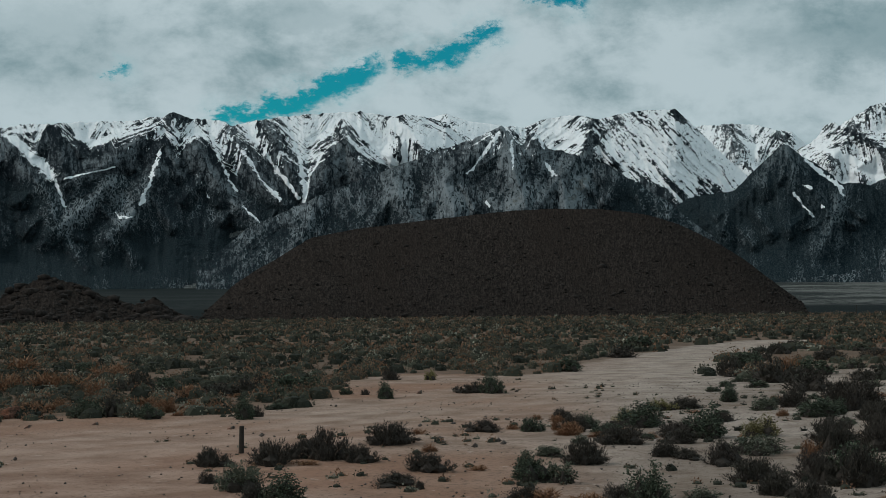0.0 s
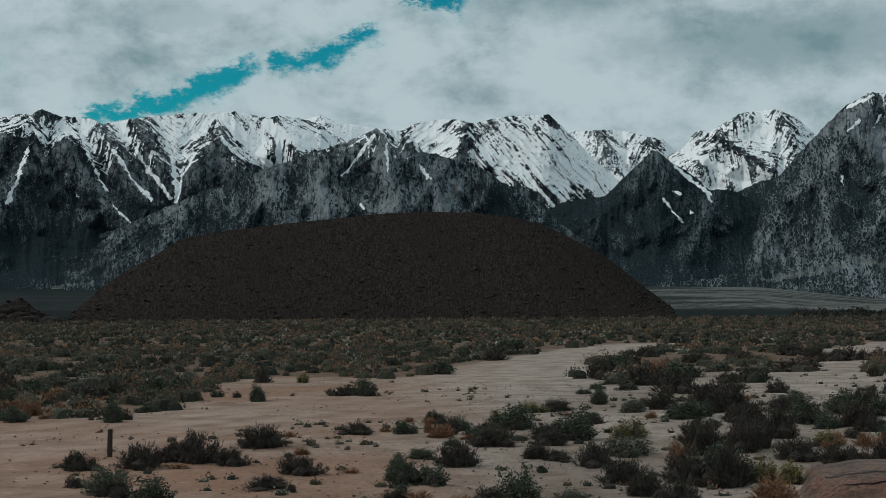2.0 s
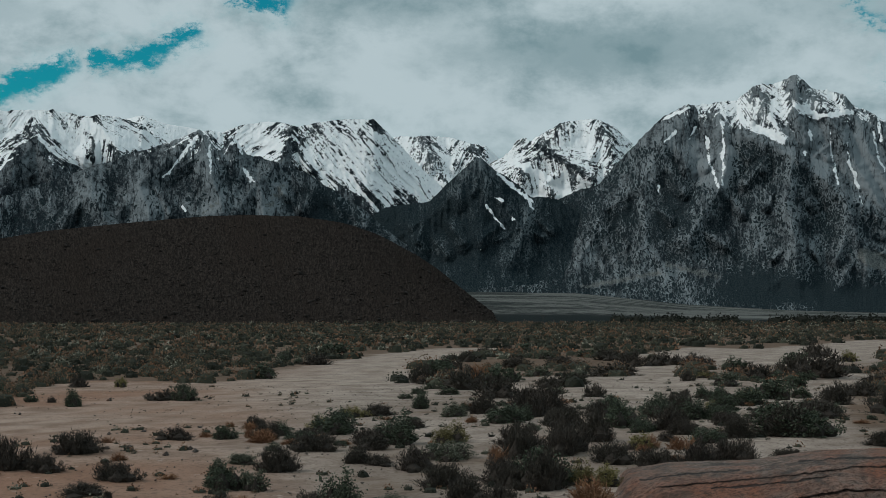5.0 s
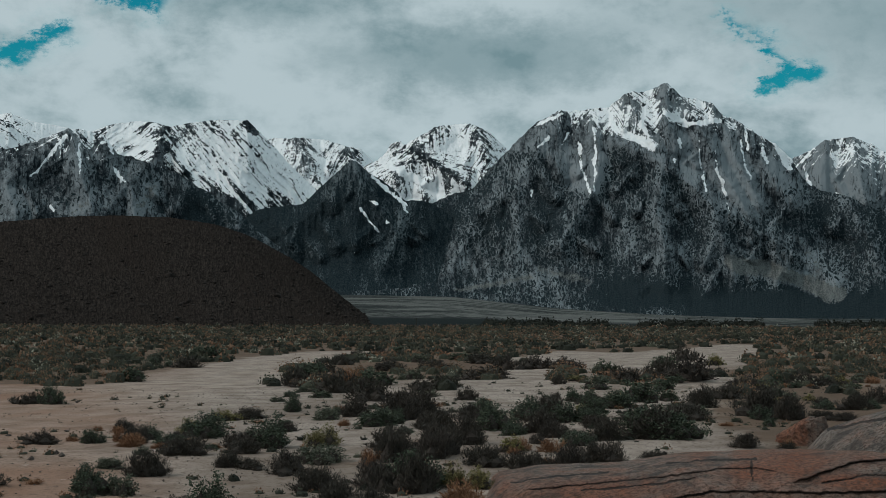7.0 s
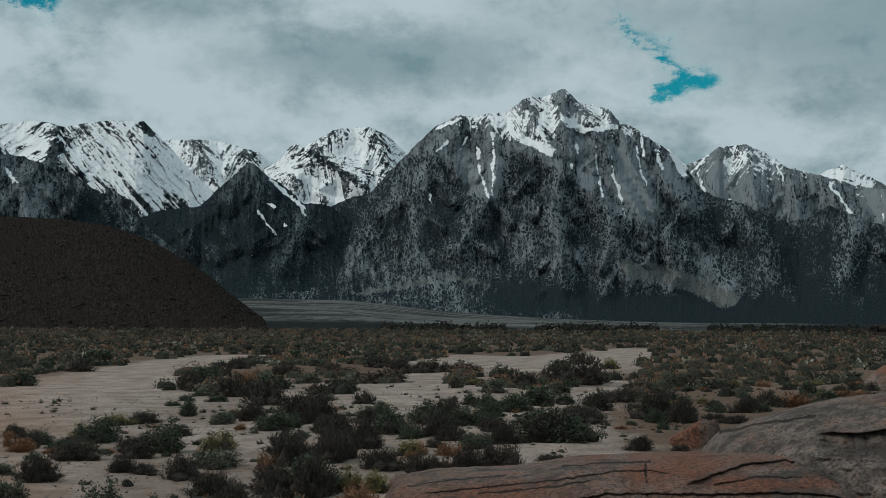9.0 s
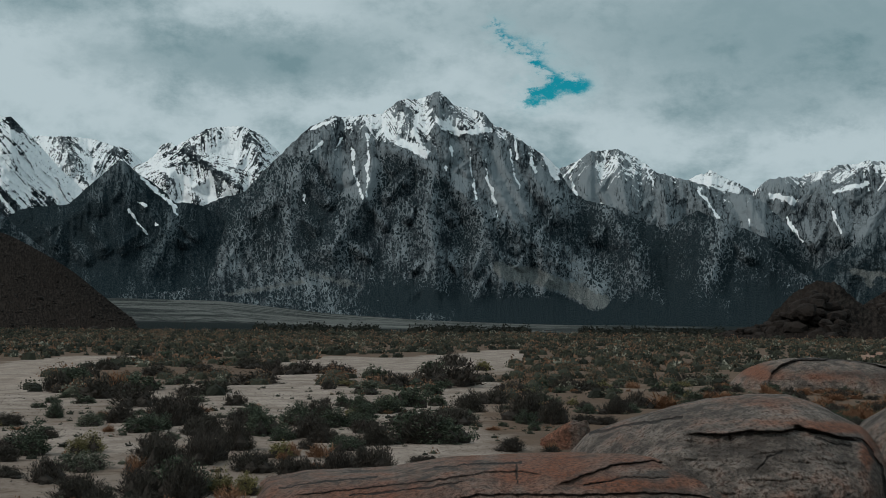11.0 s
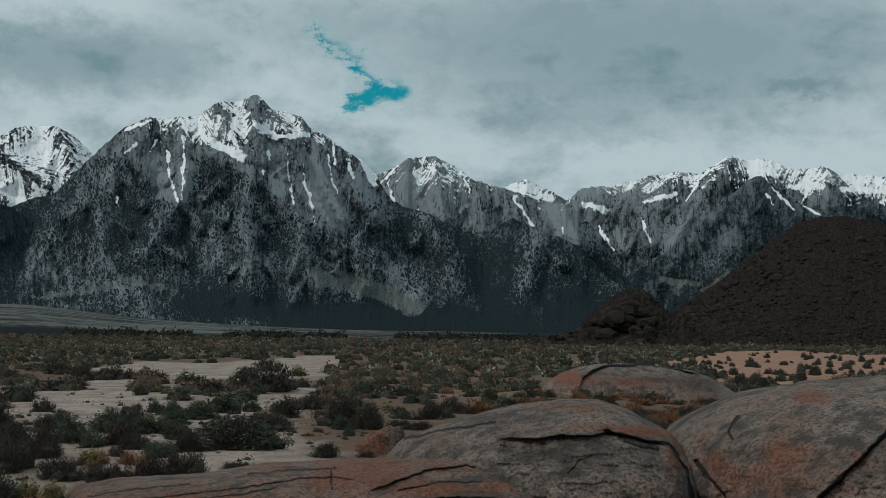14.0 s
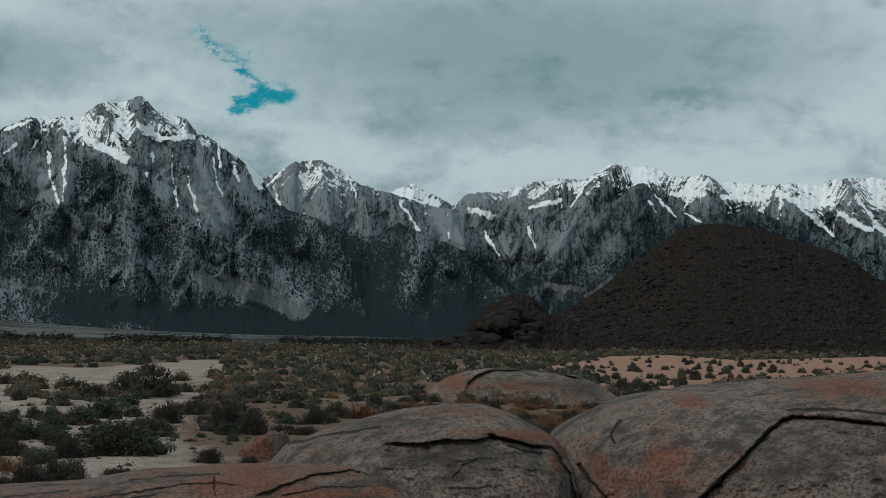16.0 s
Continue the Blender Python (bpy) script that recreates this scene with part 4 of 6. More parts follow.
mountain("dark granite buttress below the northern range", [(37.5, 1.2), (39.55, 2.2), (40.6, 2.8), (41.31, 3.3), (42.4, 4.2), (43.5, 5.35), (44.34, 6.0), (44.73, 6.12), (45.2, 5.7), (45.96, 5.14), (47.05, 4.75), (48.2, 5.0), (48.79, 5.13), (50.25, 4.47), (52.34, 3.79), (53.49, 2.9), (58, 2.6), (62, 2.0)],
         4000, [(37, 3750), (42, 3600), (62, 3300)], [(37, 0.7), (42, 0.0), (62, 0.0)], 431, mat=DARK_GRANITE, spurs=([(44.73, 6.1), (43.65, 3.89), (42.97, 2.51)], [(44.73, 6.1), (45.96, 5.14), (47.05, 4.73), (47.99, 3.91)], [(48.79, 5.13), (50.25, 4.45), (52.34, 3.77), (53.49, 2.57)], [(43.5, 5.3), (42.4, 4.0), (41.2, 2.6)]), snow=((37, 6.9), (44, 6.6), (46, 6.4), (62, 6.6)), wide=0.9, wood=(0.25, ((37, 3.6), (43, 3.0), (46, 4.4), (62, 4.4))), pale=0.1,
         couloirs=(([(45.14, 5.69), (46.03, 4.84)], 0.08), ([(44.9, 5.4), (45.3, 5.0)], 0.05), ([(46.3, 5.0), (47.0, 4.6)], 0.06)), slabs=(([(43.51, 4.03), (43.65, 3.48)], 0.3, 0.5), ([(42.2, 4.0), (42.8, 4.6)], 0.3, 0.4)), talus=(([(41.04, 2.21), (42.42, 2.02)], 0.13, 1.6), ([(41.6, 1.94), (41.6, 1.67)], 0.2, 1.4), ([(42.56, 1.81), (43.38, 2.37)], 0.12, 1.3)))


# low hills on the flat
def hill(name, label, crest, r_crest, r_front, foot, seed, spur=0.25, lump=0.06, jag=0.02, cell=0.06, rows=90, category="hill"):
    """A low hill over bearing and height in degrees, with faint spurs and a lumpy face."""
    az = np.arange(crest[0][0], crest[-1][0] + cell, cell)
    top = smear(np.interp(az, [c[0] for c in crest], [c[1] for c in crest])[None, :], 3)[0]
    top = top + jag * (fbm(az * 2.5, 0 * az, seed, 5, 0.6) + 0.8 * np.abs(fbm(az * 7, 0 * az, seed + 1, 3)))
    v = np.linspace(0, 1, rows)[:, None]
    A = np.broadcast_to(az[None, :], (rows, len(az)))
    E = foot + np.maximum(top - foot, 0.01)[None, :] * v
    k = r_crest * math.pi / 180
    wa = A + 0.3 * fbm(A * 0.7, E * 0.7, seed + 2, 4)
    lumps = fbm(A * 4.0, E * 5.0, seed + 4, 4, 0.6)
    r = r_front + (r_crest - r_front) * v ** 1.2 - k * np.sin(np.pi * np.clip(v * 1.05, 0, 1)) ** 0.5 * np.clip((top - foot) / 0.8, 0, 1)[None, :] * (spur * ridged(wa * 0.6 + 0.25 * E, E * 0.12, seed + 3, 3) + lump * lumps)
    b = np.linspace(0, 1, 10)[1:, None]
    full = np.concatenate([E, E[-1:] - (E[-1:] - foot + 0.3) * b ** 1.3])
    r = np.concatenate([r, r[-1:] * (1 + 0.3 * b)])
    a = np.radians(az)[None, :]
    ob = sheet(name, r * np.sin(a), r * np.cos(a), EYE + r * np.tan(np.radians(full)), SCREE, slope=np.stack([r_crest * np.radians(np.broadcast_to(az[None, :], full.shape)), r_crest * np.radians(full), np.full(full.shape, 13.0 * seed)], -1))
    return tagged(ob, label, category)


MOUND = hill("hill", "broad dark brown scree hill on the flat", [(-11.4, -0.3), (-10.3, -0.12), (-9.26, 0.03), (-8.71, 0.51), (-8.15, 1.06), (-7.32, 1.61), (-6.35, 2.16), (-5.09, 2.92), (-3.13, 3.26), (-1.5, 3.44), (0.0, 3.62), (2.83, 3.88), (4.23, 3.92), (6.05, 3.89), (7.85, 3.64), (8.95, 3.3), (9.76, 2.91), (10.71, 2.39), (11.51, 1.87), (12.83, 0.8), (13.88, 0.02), (14.6, -0.3)],
             900, 640, -0.35, 461, spur=0.5, lump=0.05)
HILL = hill("hill", "dark rocky hill strewn with boulders", [(37.6, -0.35), (39.5, 0.2), (41.19, 0.83), (42.56, 1.68), (43.38, 2.24), (44.2, 2.93), (45.15, 3.63), (46.1, 4.32), (46.91, 4.56), (47.85, 4.56), (48.66, 4.39), (49.59, 4.21), (50.64, 3.84), (51.95, 3.5), (52.72, 3.03), (53.24, 2.6), (54.5, 2.0), (56, 1.2), (60, -0.3)],
            800, 540, -0.4, 491, spur=0.3, lump=0.14, jag=0.05, cell=0.05, rows=130)
OUTCROP = hill("rock_outcrop", "low dark rock outcrop on the flat", [(-22, -0.3), (-19, 0.7), (-17.5, 0.5), (-16.71, 0.65), (-15.94, 1.1), (-15.15, 1.48), (-14.23, 1.28), (-13.57, 0.97), (-12.77, 0.62), (-11.83, 0.38), (-11.02, 0.62), (-10.48, 0.2), (-9.6, -0.3)],
               640, 570, -0.35, 521, spur=0.2, lump=0.25, jag=0.10, cell=0.04, rows=60, category="rock")
KNOLL = hill("rock_outcrop", "brown rocky knoll at the foot of the hill", [(35.6, -0.3), (37.0, 0.05), (37.82, 0.2), (38.22, 0.75), (38.91, 1.38), (39.74, 1.82), (40.43, 1.72), (41.13, 1.05), (42.0, 0.5), (43.0, -0.3)],
             485, 445, -0.4, 551, spur=0.2, lump=0.25, jag=0.10, cell=0.04, rows=70, category="rock")


# ---- loose rock on the hills ----
def ball(level):
    bm = bmesh.new()
    bmesh.ops.create_icosphere(bm, subdivisions=level, radius=1.0)
    pts = np.array([v.co for v in bm.verts])
    tri = np.array([[v.index for v in f.verts] for f in bm.faces])
    bm.free()
    return pts, tri


def rock_points(form, seed):
    """A rounded, uneven block of about unit size."""
    k = 1 + 0.42 * fbm(form[:, 0] * 1.1 + 9 * seed, form[:, 1] * 1.1 + form[:, 2], seed, 3) + 0.12 * fbm(form[:, 0] * 3 + form[:, 2] * 2, form[:, 1] * 3, seed + 2, 3)
    return np.sign(form) * np.abs(form) ** 0.78 * k[:, None]


def strew(name, label, hill, count, size, seed, low=0.0):
    """Rocks lying on a slope, as one mesh."""
    g = np.random.default_rng(seed)
    co = np.zeros(len(hill.data.vertices) * 3, np.float32)
    hill.data.vertices.foreach_get("co", co)
    co = co.reshape(-1, 3)
    co = co[np.hypot(co[:, 0], co[:, 1]) < 0.99 * np.percentile(np.hypot(co[:, 0], co[:, 1]), 88)]
    spots_ = co[g.integers(0, len(co), count)] + g.normal(size=(count, 3)) * np.array([1, 1, 0])
    form, tri = ball(1)
    shapes = np.stack([rock_points(form, 900 + i) for i in range(8)])
    scale = size * np.exp(g.normal(size=count) * 0.55)
    turn = g.uniform(0, 6.28, count)
    v = shapes[g.integers(0, 8, count)] * scale[:, None, None] * np.array([1.2, 1.2, 0.8])
    c, s_ = np.cos(turn)[:, None], np.sin(turn)[:, None]
    v = np.stack([v[..., 0] * c - v[..., 1] * s_, v[..., 0] * s_ + v[..., 1] * c, v[..., 2]], -1) + spots_[:, None, :]
    faces = (np.arange(count)[:, None, None] * len(form) + tri).reshape(-1, 3)
    return tagged(polygons(name, v.reshape(-1, 3), faces, LOOSE, (), True), label, "rocks", kind="stuff")


strew("loose_rocks", "brown boulders strewn over the dark hill", HILL, 4200, 0.52, 71)
strew("loose_rocks", "small stones strewn over the broad dark hill", MOUND, 3600, 0.36, 72)
strew("loose_rocks", "dark rocks over the low outcrop", OUTCROP, 700, 0.7, 73)


def boulder_pile():
    """Stacked rounded blocks at the foot of the hill."""
    pile = tagged(new("boulder_pile"), "pile of rounded brown boulders at the foot of a hill", "rocks")
    form, tri = ball(2)
    g = np.random.default_rng(8)
    outline = [(36.0, -0.2), (37.4, 0.15), (38.05, 0.4), (38.7, 0.95), (39.5, 1.6), (40.2, 1.35), (40.9, 0.6), (41.5, 0.0)]
    for i in range(130):
        a = g.uniform(36.1, 41.4)
        top_ = 3.2 + 450 * math.tan(radians(float(np.interp(a, [o[0] for o in outline], [o[1] for o in outline]))))
        big = min(float(np.clip(g.normal() * 0.8 + 1.2 + 0.05 * top_, 0.6, 3.2)), 0.7 + 0.2 * top_)
        z = max(top_ * g.uniform(0, 1) ** 0.7 - big * 0.6, 0.2 * big)
        r = 462 + g.uniform(-4, 4) - (top_ - z) * 1.3
        pts = rock_points(form, 820 + i) * np.array([1.25, 1.0, 0.75]) * big
        pts = pts + 0.10 * big * fbm(pts[:, 0] / big * 3, pts[:, 2] / big * 3 + pts[:, 1] / big, 850 + i, 3)[:, None]
        m = pose(0, 0, 0, float(g.uniform(-20, 20)), float(g.uniform(-20, 20)), float(g.uniform(0, 360)))
        pts = pts @ np.array(m.to_3x3()).T + np.array([r * math.sin(radians(a)), r * math.cos(radians(a)), z])
        polygons("boulder", pts, tri, LOOSE).parent = pile


boulder_pile()


# ---- boulders ----
def boulder(name, label, crest, r_mid, half, seed, cracks=(), ledges=(), rust=(), stain_and_shade=(), warm=0.02, rough=1.0, cell=0.042, tall=0.032, power=2.2):
    """A rounded granite body over bearing and height in degrees: cracks cut into it, and ledges where a shell has broken off below a line."""
    az = np.arange(crest[0][0], crest[-1][0], cell)
    u = np.clip(2 * (az - az[0]) / (az[-1] - az[0]) - 1, -1, 1)
    near = r_mid - half * (1 - np.abs(u) ** 3) ** 0.5
    low = -np.degrees(np.arctan((EYE + 0.25) / near))
    top = smear(np.interp(az, [c[0] for c in crest], [c[1] for c in crest])[None, :], 5)[0]
    top = np.maximum(top + 0.03 * rough * fbm(az * 2.2, 0 * az, seed, 4, 0.6), low + 0.02)
    rows = int((top - low).max() / tall)
    v = np.linspace(0, 1, rows)[:, None]
    A = np.broadcast_to(az[None, :], (rows, len(az)))
    E = low[None, :] + (top - low)[None, :] * v
    m = r_mid * math.pi / 180
    swell = fbm(A * m / 2.4, E * m / 1.2, seed + 1, 4, 0.55)
    pits = fbm(A * m / 0.22, E * m / 0.12, seed + 2, 4, 0.65)
    flake = step(ridged(A * m / 1.1, E * m / 0.35, seed + 3, 4), 0.70, 0.90)
    r = near[None, :] + (r_mid - near)[None, :] * (1 - np.sqrt(np.clip(1 - v ** power, 0, 1))) - rough * (0.20 * swell + 0.06 * pits - 0.06 * flake)
    wa, we = A + 0.10 * fbm(A * 2.2, E * 3.0, seed + 4, 5, 0.6), E + 0.075 * fbm(A * 2.2, E * 3.0, seed + 5, 5, 0.6)
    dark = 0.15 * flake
    # a shade line painted under each lip, with stain and shade below it
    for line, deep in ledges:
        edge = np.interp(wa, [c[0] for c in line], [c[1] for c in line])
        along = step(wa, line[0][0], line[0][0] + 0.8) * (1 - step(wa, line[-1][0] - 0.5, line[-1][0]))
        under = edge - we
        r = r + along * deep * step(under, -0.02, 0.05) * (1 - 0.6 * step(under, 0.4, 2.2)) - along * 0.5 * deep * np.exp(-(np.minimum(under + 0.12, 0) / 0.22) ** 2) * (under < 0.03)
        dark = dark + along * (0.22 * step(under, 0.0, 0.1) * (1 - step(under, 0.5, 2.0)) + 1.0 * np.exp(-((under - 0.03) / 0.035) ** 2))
    # cracks are cut in, and their shade is put into the colour too
    for line, wide, deep in cracks:
        d = near_line(wa, we, line) / (wide * np.clip(1 + 0.9 * fbm(A * 1.7, E * 1.7, seed + 6, 3), 0.35, 1.8))
        r = r + deep * np.exp(-d ** 2)
        dark = np.maximum(dark, 2.2 * np.exp(-(d / 0.9) ** 2))
    red = warm + 0.35 * fbm(A * 1.1, E * 1.6, seed + 7, 4)
    for px_, py_, wx, wy, k in rust:
        red = red + 1.1 * k * np.exp(-((wa - px_) / wx) ** 2 - ((we - py_) / wy) ** 2)
    for px_, py_, wx, wy, k in stain_and_shade:
        dark = dark + k * np.exp(-((wa - px_) / wx) ** 2 - ((we - py_) / wy) ** 2)
    # the far side
    b = np.linspace(0, 1, 14)[1:, None]
    crown = EYE + r[-1:] * np.tan(np.radians(E[-1:]))
    z = np.concatenate([EYE + r * np.tan(np.radians(E)), crown - (crown + 0.3) * (1 - np.sqrt(np.clip(1 - b ** 2, 0, 1)))])
    r = np.concatenate([r, r[-1:] + 0.9 * half * b])
    grow = lambda q_: np.concatenate([q_, np.repeat(q_[-1:], 13, 0)])
    a = np.radians(az)[None, :]
    return tagged(sheet(name, r * np.sin(a), r * np.cos(a), z, BOULDER, (("rust", grow(red)), ("stain_and_shade", grow(dark)))), label, "boulder")


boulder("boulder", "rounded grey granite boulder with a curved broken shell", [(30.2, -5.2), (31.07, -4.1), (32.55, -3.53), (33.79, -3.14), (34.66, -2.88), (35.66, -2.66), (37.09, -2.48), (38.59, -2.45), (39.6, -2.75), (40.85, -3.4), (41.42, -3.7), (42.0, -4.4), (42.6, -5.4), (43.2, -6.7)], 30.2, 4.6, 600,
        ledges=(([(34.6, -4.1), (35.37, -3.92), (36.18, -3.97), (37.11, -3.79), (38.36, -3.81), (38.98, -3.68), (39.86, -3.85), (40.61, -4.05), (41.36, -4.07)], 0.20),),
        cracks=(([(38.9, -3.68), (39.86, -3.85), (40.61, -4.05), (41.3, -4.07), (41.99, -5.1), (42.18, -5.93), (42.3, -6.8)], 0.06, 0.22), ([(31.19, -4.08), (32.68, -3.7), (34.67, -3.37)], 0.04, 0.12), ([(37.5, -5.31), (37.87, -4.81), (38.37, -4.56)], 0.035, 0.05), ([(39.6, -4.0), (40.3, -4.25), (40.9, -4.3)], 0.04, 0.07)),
        rust=((40.5, -3.68, 0.9, 0.16, 1.5), (41.5, -4.5, 0.30, 0.7, 0.9), (37.84, -2.75, 1.4, 0.22, 0.5), (39.0, -3.5, 1.8, 0.14, 0.5)), stain_and_shade=((38.2, -4.7, 2.6, 0.7, 0.30), (36.0, -4.6, 1.0, 0.3, 0.3), (41.8, -5.9, 0.6, 0.6, 0.5)))
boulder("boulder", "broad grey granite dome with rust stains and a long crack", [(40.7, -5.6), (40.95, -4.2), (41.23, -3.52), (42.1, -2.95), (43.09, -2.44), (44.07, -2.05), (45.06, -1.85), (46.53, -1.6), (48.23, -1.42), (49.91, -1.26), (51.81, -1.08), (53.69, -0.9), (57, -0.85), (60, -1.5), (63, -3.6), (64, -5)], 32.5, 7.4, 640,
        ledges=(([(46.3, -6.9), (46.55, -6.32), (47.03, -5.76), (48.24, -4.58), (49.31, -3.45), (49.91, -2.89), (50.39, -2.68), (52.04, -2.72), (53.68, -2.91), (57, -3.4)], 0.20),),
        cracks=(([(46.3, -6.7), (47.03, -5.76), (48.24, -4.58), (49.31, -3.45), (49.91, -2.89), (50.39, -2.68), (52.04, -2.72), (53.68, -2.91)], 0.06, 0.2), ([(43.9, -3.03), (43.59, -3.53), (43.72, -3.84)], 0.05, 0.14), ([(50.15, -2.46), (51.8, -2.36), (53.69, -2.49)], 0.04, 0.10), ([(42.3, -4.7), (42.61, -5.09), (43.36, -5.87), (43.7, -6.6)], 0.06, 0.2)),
        rust=((45.7, -4.4, 1.1, 0.8, 0.75), (43.1, -4.7, 0.5, 0.5, 0.7), (46.53, -2.2, 0.7, 0.25, 0.7), (52.4, -1.6, 2.2, 0.4, 0.7), (44.9, -5.6, 1.6, 0.7, 0.5), (48.3, -4.2, 0.4, 0.6, 0.4)), stain_and_shade=((52.0, -4.4, 2.2, 1.2, 0.22), (49.8, -4.9, 0.7, 0.9, 0.3)))
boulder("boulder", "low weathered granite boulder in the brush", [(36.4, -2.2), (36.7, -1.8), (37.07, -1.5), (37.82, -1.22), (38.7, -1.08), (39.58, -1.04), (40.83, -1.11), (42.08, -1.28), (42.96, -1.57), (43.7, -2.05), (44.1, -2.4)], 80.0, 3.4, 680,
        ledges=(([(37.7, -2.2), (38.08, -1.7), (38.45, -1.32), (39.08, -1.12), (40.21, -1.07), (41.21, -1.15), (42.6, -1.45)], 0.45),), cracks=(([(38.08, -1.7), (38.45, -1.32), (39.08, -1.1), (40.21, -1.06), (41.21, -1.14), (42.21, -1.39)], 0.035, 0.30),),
        rust=((37.4, -1.5, 0.7, 0.3, 0.9), (39.5, -1.75, 1.6, 0.2, 0.5)), stain_and_shade=((42.8, -1.8, 0.9, 0.6, 0.6), (40.8, -1.65, 1.2, 0.15, 0.4)), cell=0.035, tall=0.02)
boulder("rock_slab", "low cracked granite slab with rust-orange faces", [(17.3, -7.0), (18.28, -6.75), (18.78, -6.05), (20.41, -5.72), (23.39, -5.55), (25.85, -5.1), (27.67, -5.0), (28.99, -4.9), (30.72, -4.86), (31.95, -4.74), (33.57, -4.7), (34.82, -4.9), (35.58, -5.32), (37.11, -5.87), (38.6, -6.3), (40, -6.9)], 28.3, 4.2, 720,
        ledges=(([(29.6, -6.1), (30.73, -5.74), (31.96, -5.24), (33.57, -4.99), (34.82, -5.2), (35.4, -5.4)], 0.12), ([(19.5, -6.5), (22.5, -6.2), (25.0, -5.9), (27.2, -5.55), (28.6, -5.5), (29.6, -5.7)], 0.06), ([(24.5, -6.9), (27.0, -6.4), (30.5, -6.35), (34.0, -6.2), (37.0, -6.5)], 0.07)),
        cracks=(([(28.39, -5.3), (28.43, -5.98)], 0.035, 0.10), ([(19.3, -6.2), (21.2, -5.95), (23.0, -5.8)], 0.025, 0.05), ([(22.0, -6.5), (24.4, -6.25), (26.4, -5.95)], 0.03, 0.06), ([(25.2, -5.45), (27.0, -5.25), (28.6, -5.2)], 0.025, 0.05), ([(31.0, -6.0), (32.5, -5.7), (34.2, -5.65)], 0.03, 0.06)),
        rust=((30.1, -5.35, 0.7, 0.32, 1.7), (28.3, -5.7, 0.8, 0.3, 0.7), (32.6, -5.95, 2.0, 0.25, 0.9), (35.7, -5.7, 0.9, 0.2, 0.6), (22.5, -6.5, 2.5, 0.5, 0.55)), stain_and_shade=((32.4, -5.15, 1.2, 0.12, 0.35),), warm=0.32, rough=0.8)


# ---- brush ----
def branches(rng, count, grass):
    """Feet and tips of the branches of a bush that is 1 wide and 1 high: some low mounds run together."""
    lobes = 7 if not grass else 5
    turn = rng.uniform(0, 2 * np.pi, lobes)
    off = np.sqrt(rng.uniform(0, 1, lobes)) * 0.30
    mid = np.stack([np.cos(turn) * off, np.sin(turn) * off, 0 * off], -1)
    wide, tall = rng.uniform(0.19, 0.30, lobes), rng.uniform(0.65, 1.05, lobes) * (1.10 - off)
    k = rng.integers(0, lobes, count)
    d = rng.normal(size=(count, 3))
    d[:, 2] = np.abs(d[:, 2]) * 1.1
    d /= np.linalg.norm(d, axis=1, keepdims=True)
    long = rng.uniform(0.88, 1.03, count)[:, None]
    tip = mid[k] + d * long * np.stack([wide, wide, tall], -1)[k]
    root = mid[k] * 0.8 + d * np.array([0.35, 0.35, 0.0]) * np.stack([wide, wide, tall], -1)[k]
    tip[:, 2] = np.maximum(tip[:, 2], 0.05)
    return root, tip, (mid, wide, tall)


def blades(rng, centre, along, length, width):
    """Triangles at points, each pointing along its direction."""
    side = np.cross(along, rng.normal(size=along.shape))
    side /= np.linalg.norm(side, axis=1, keepdims=True) + 1e-9
    a, b, c = centre - side * width, centre + side * width, centre + along * length
    return np.stack([a, b, c], 1).reshape(-1, 3), np.arange(len(centre) * 3).reshape(-1, 3)


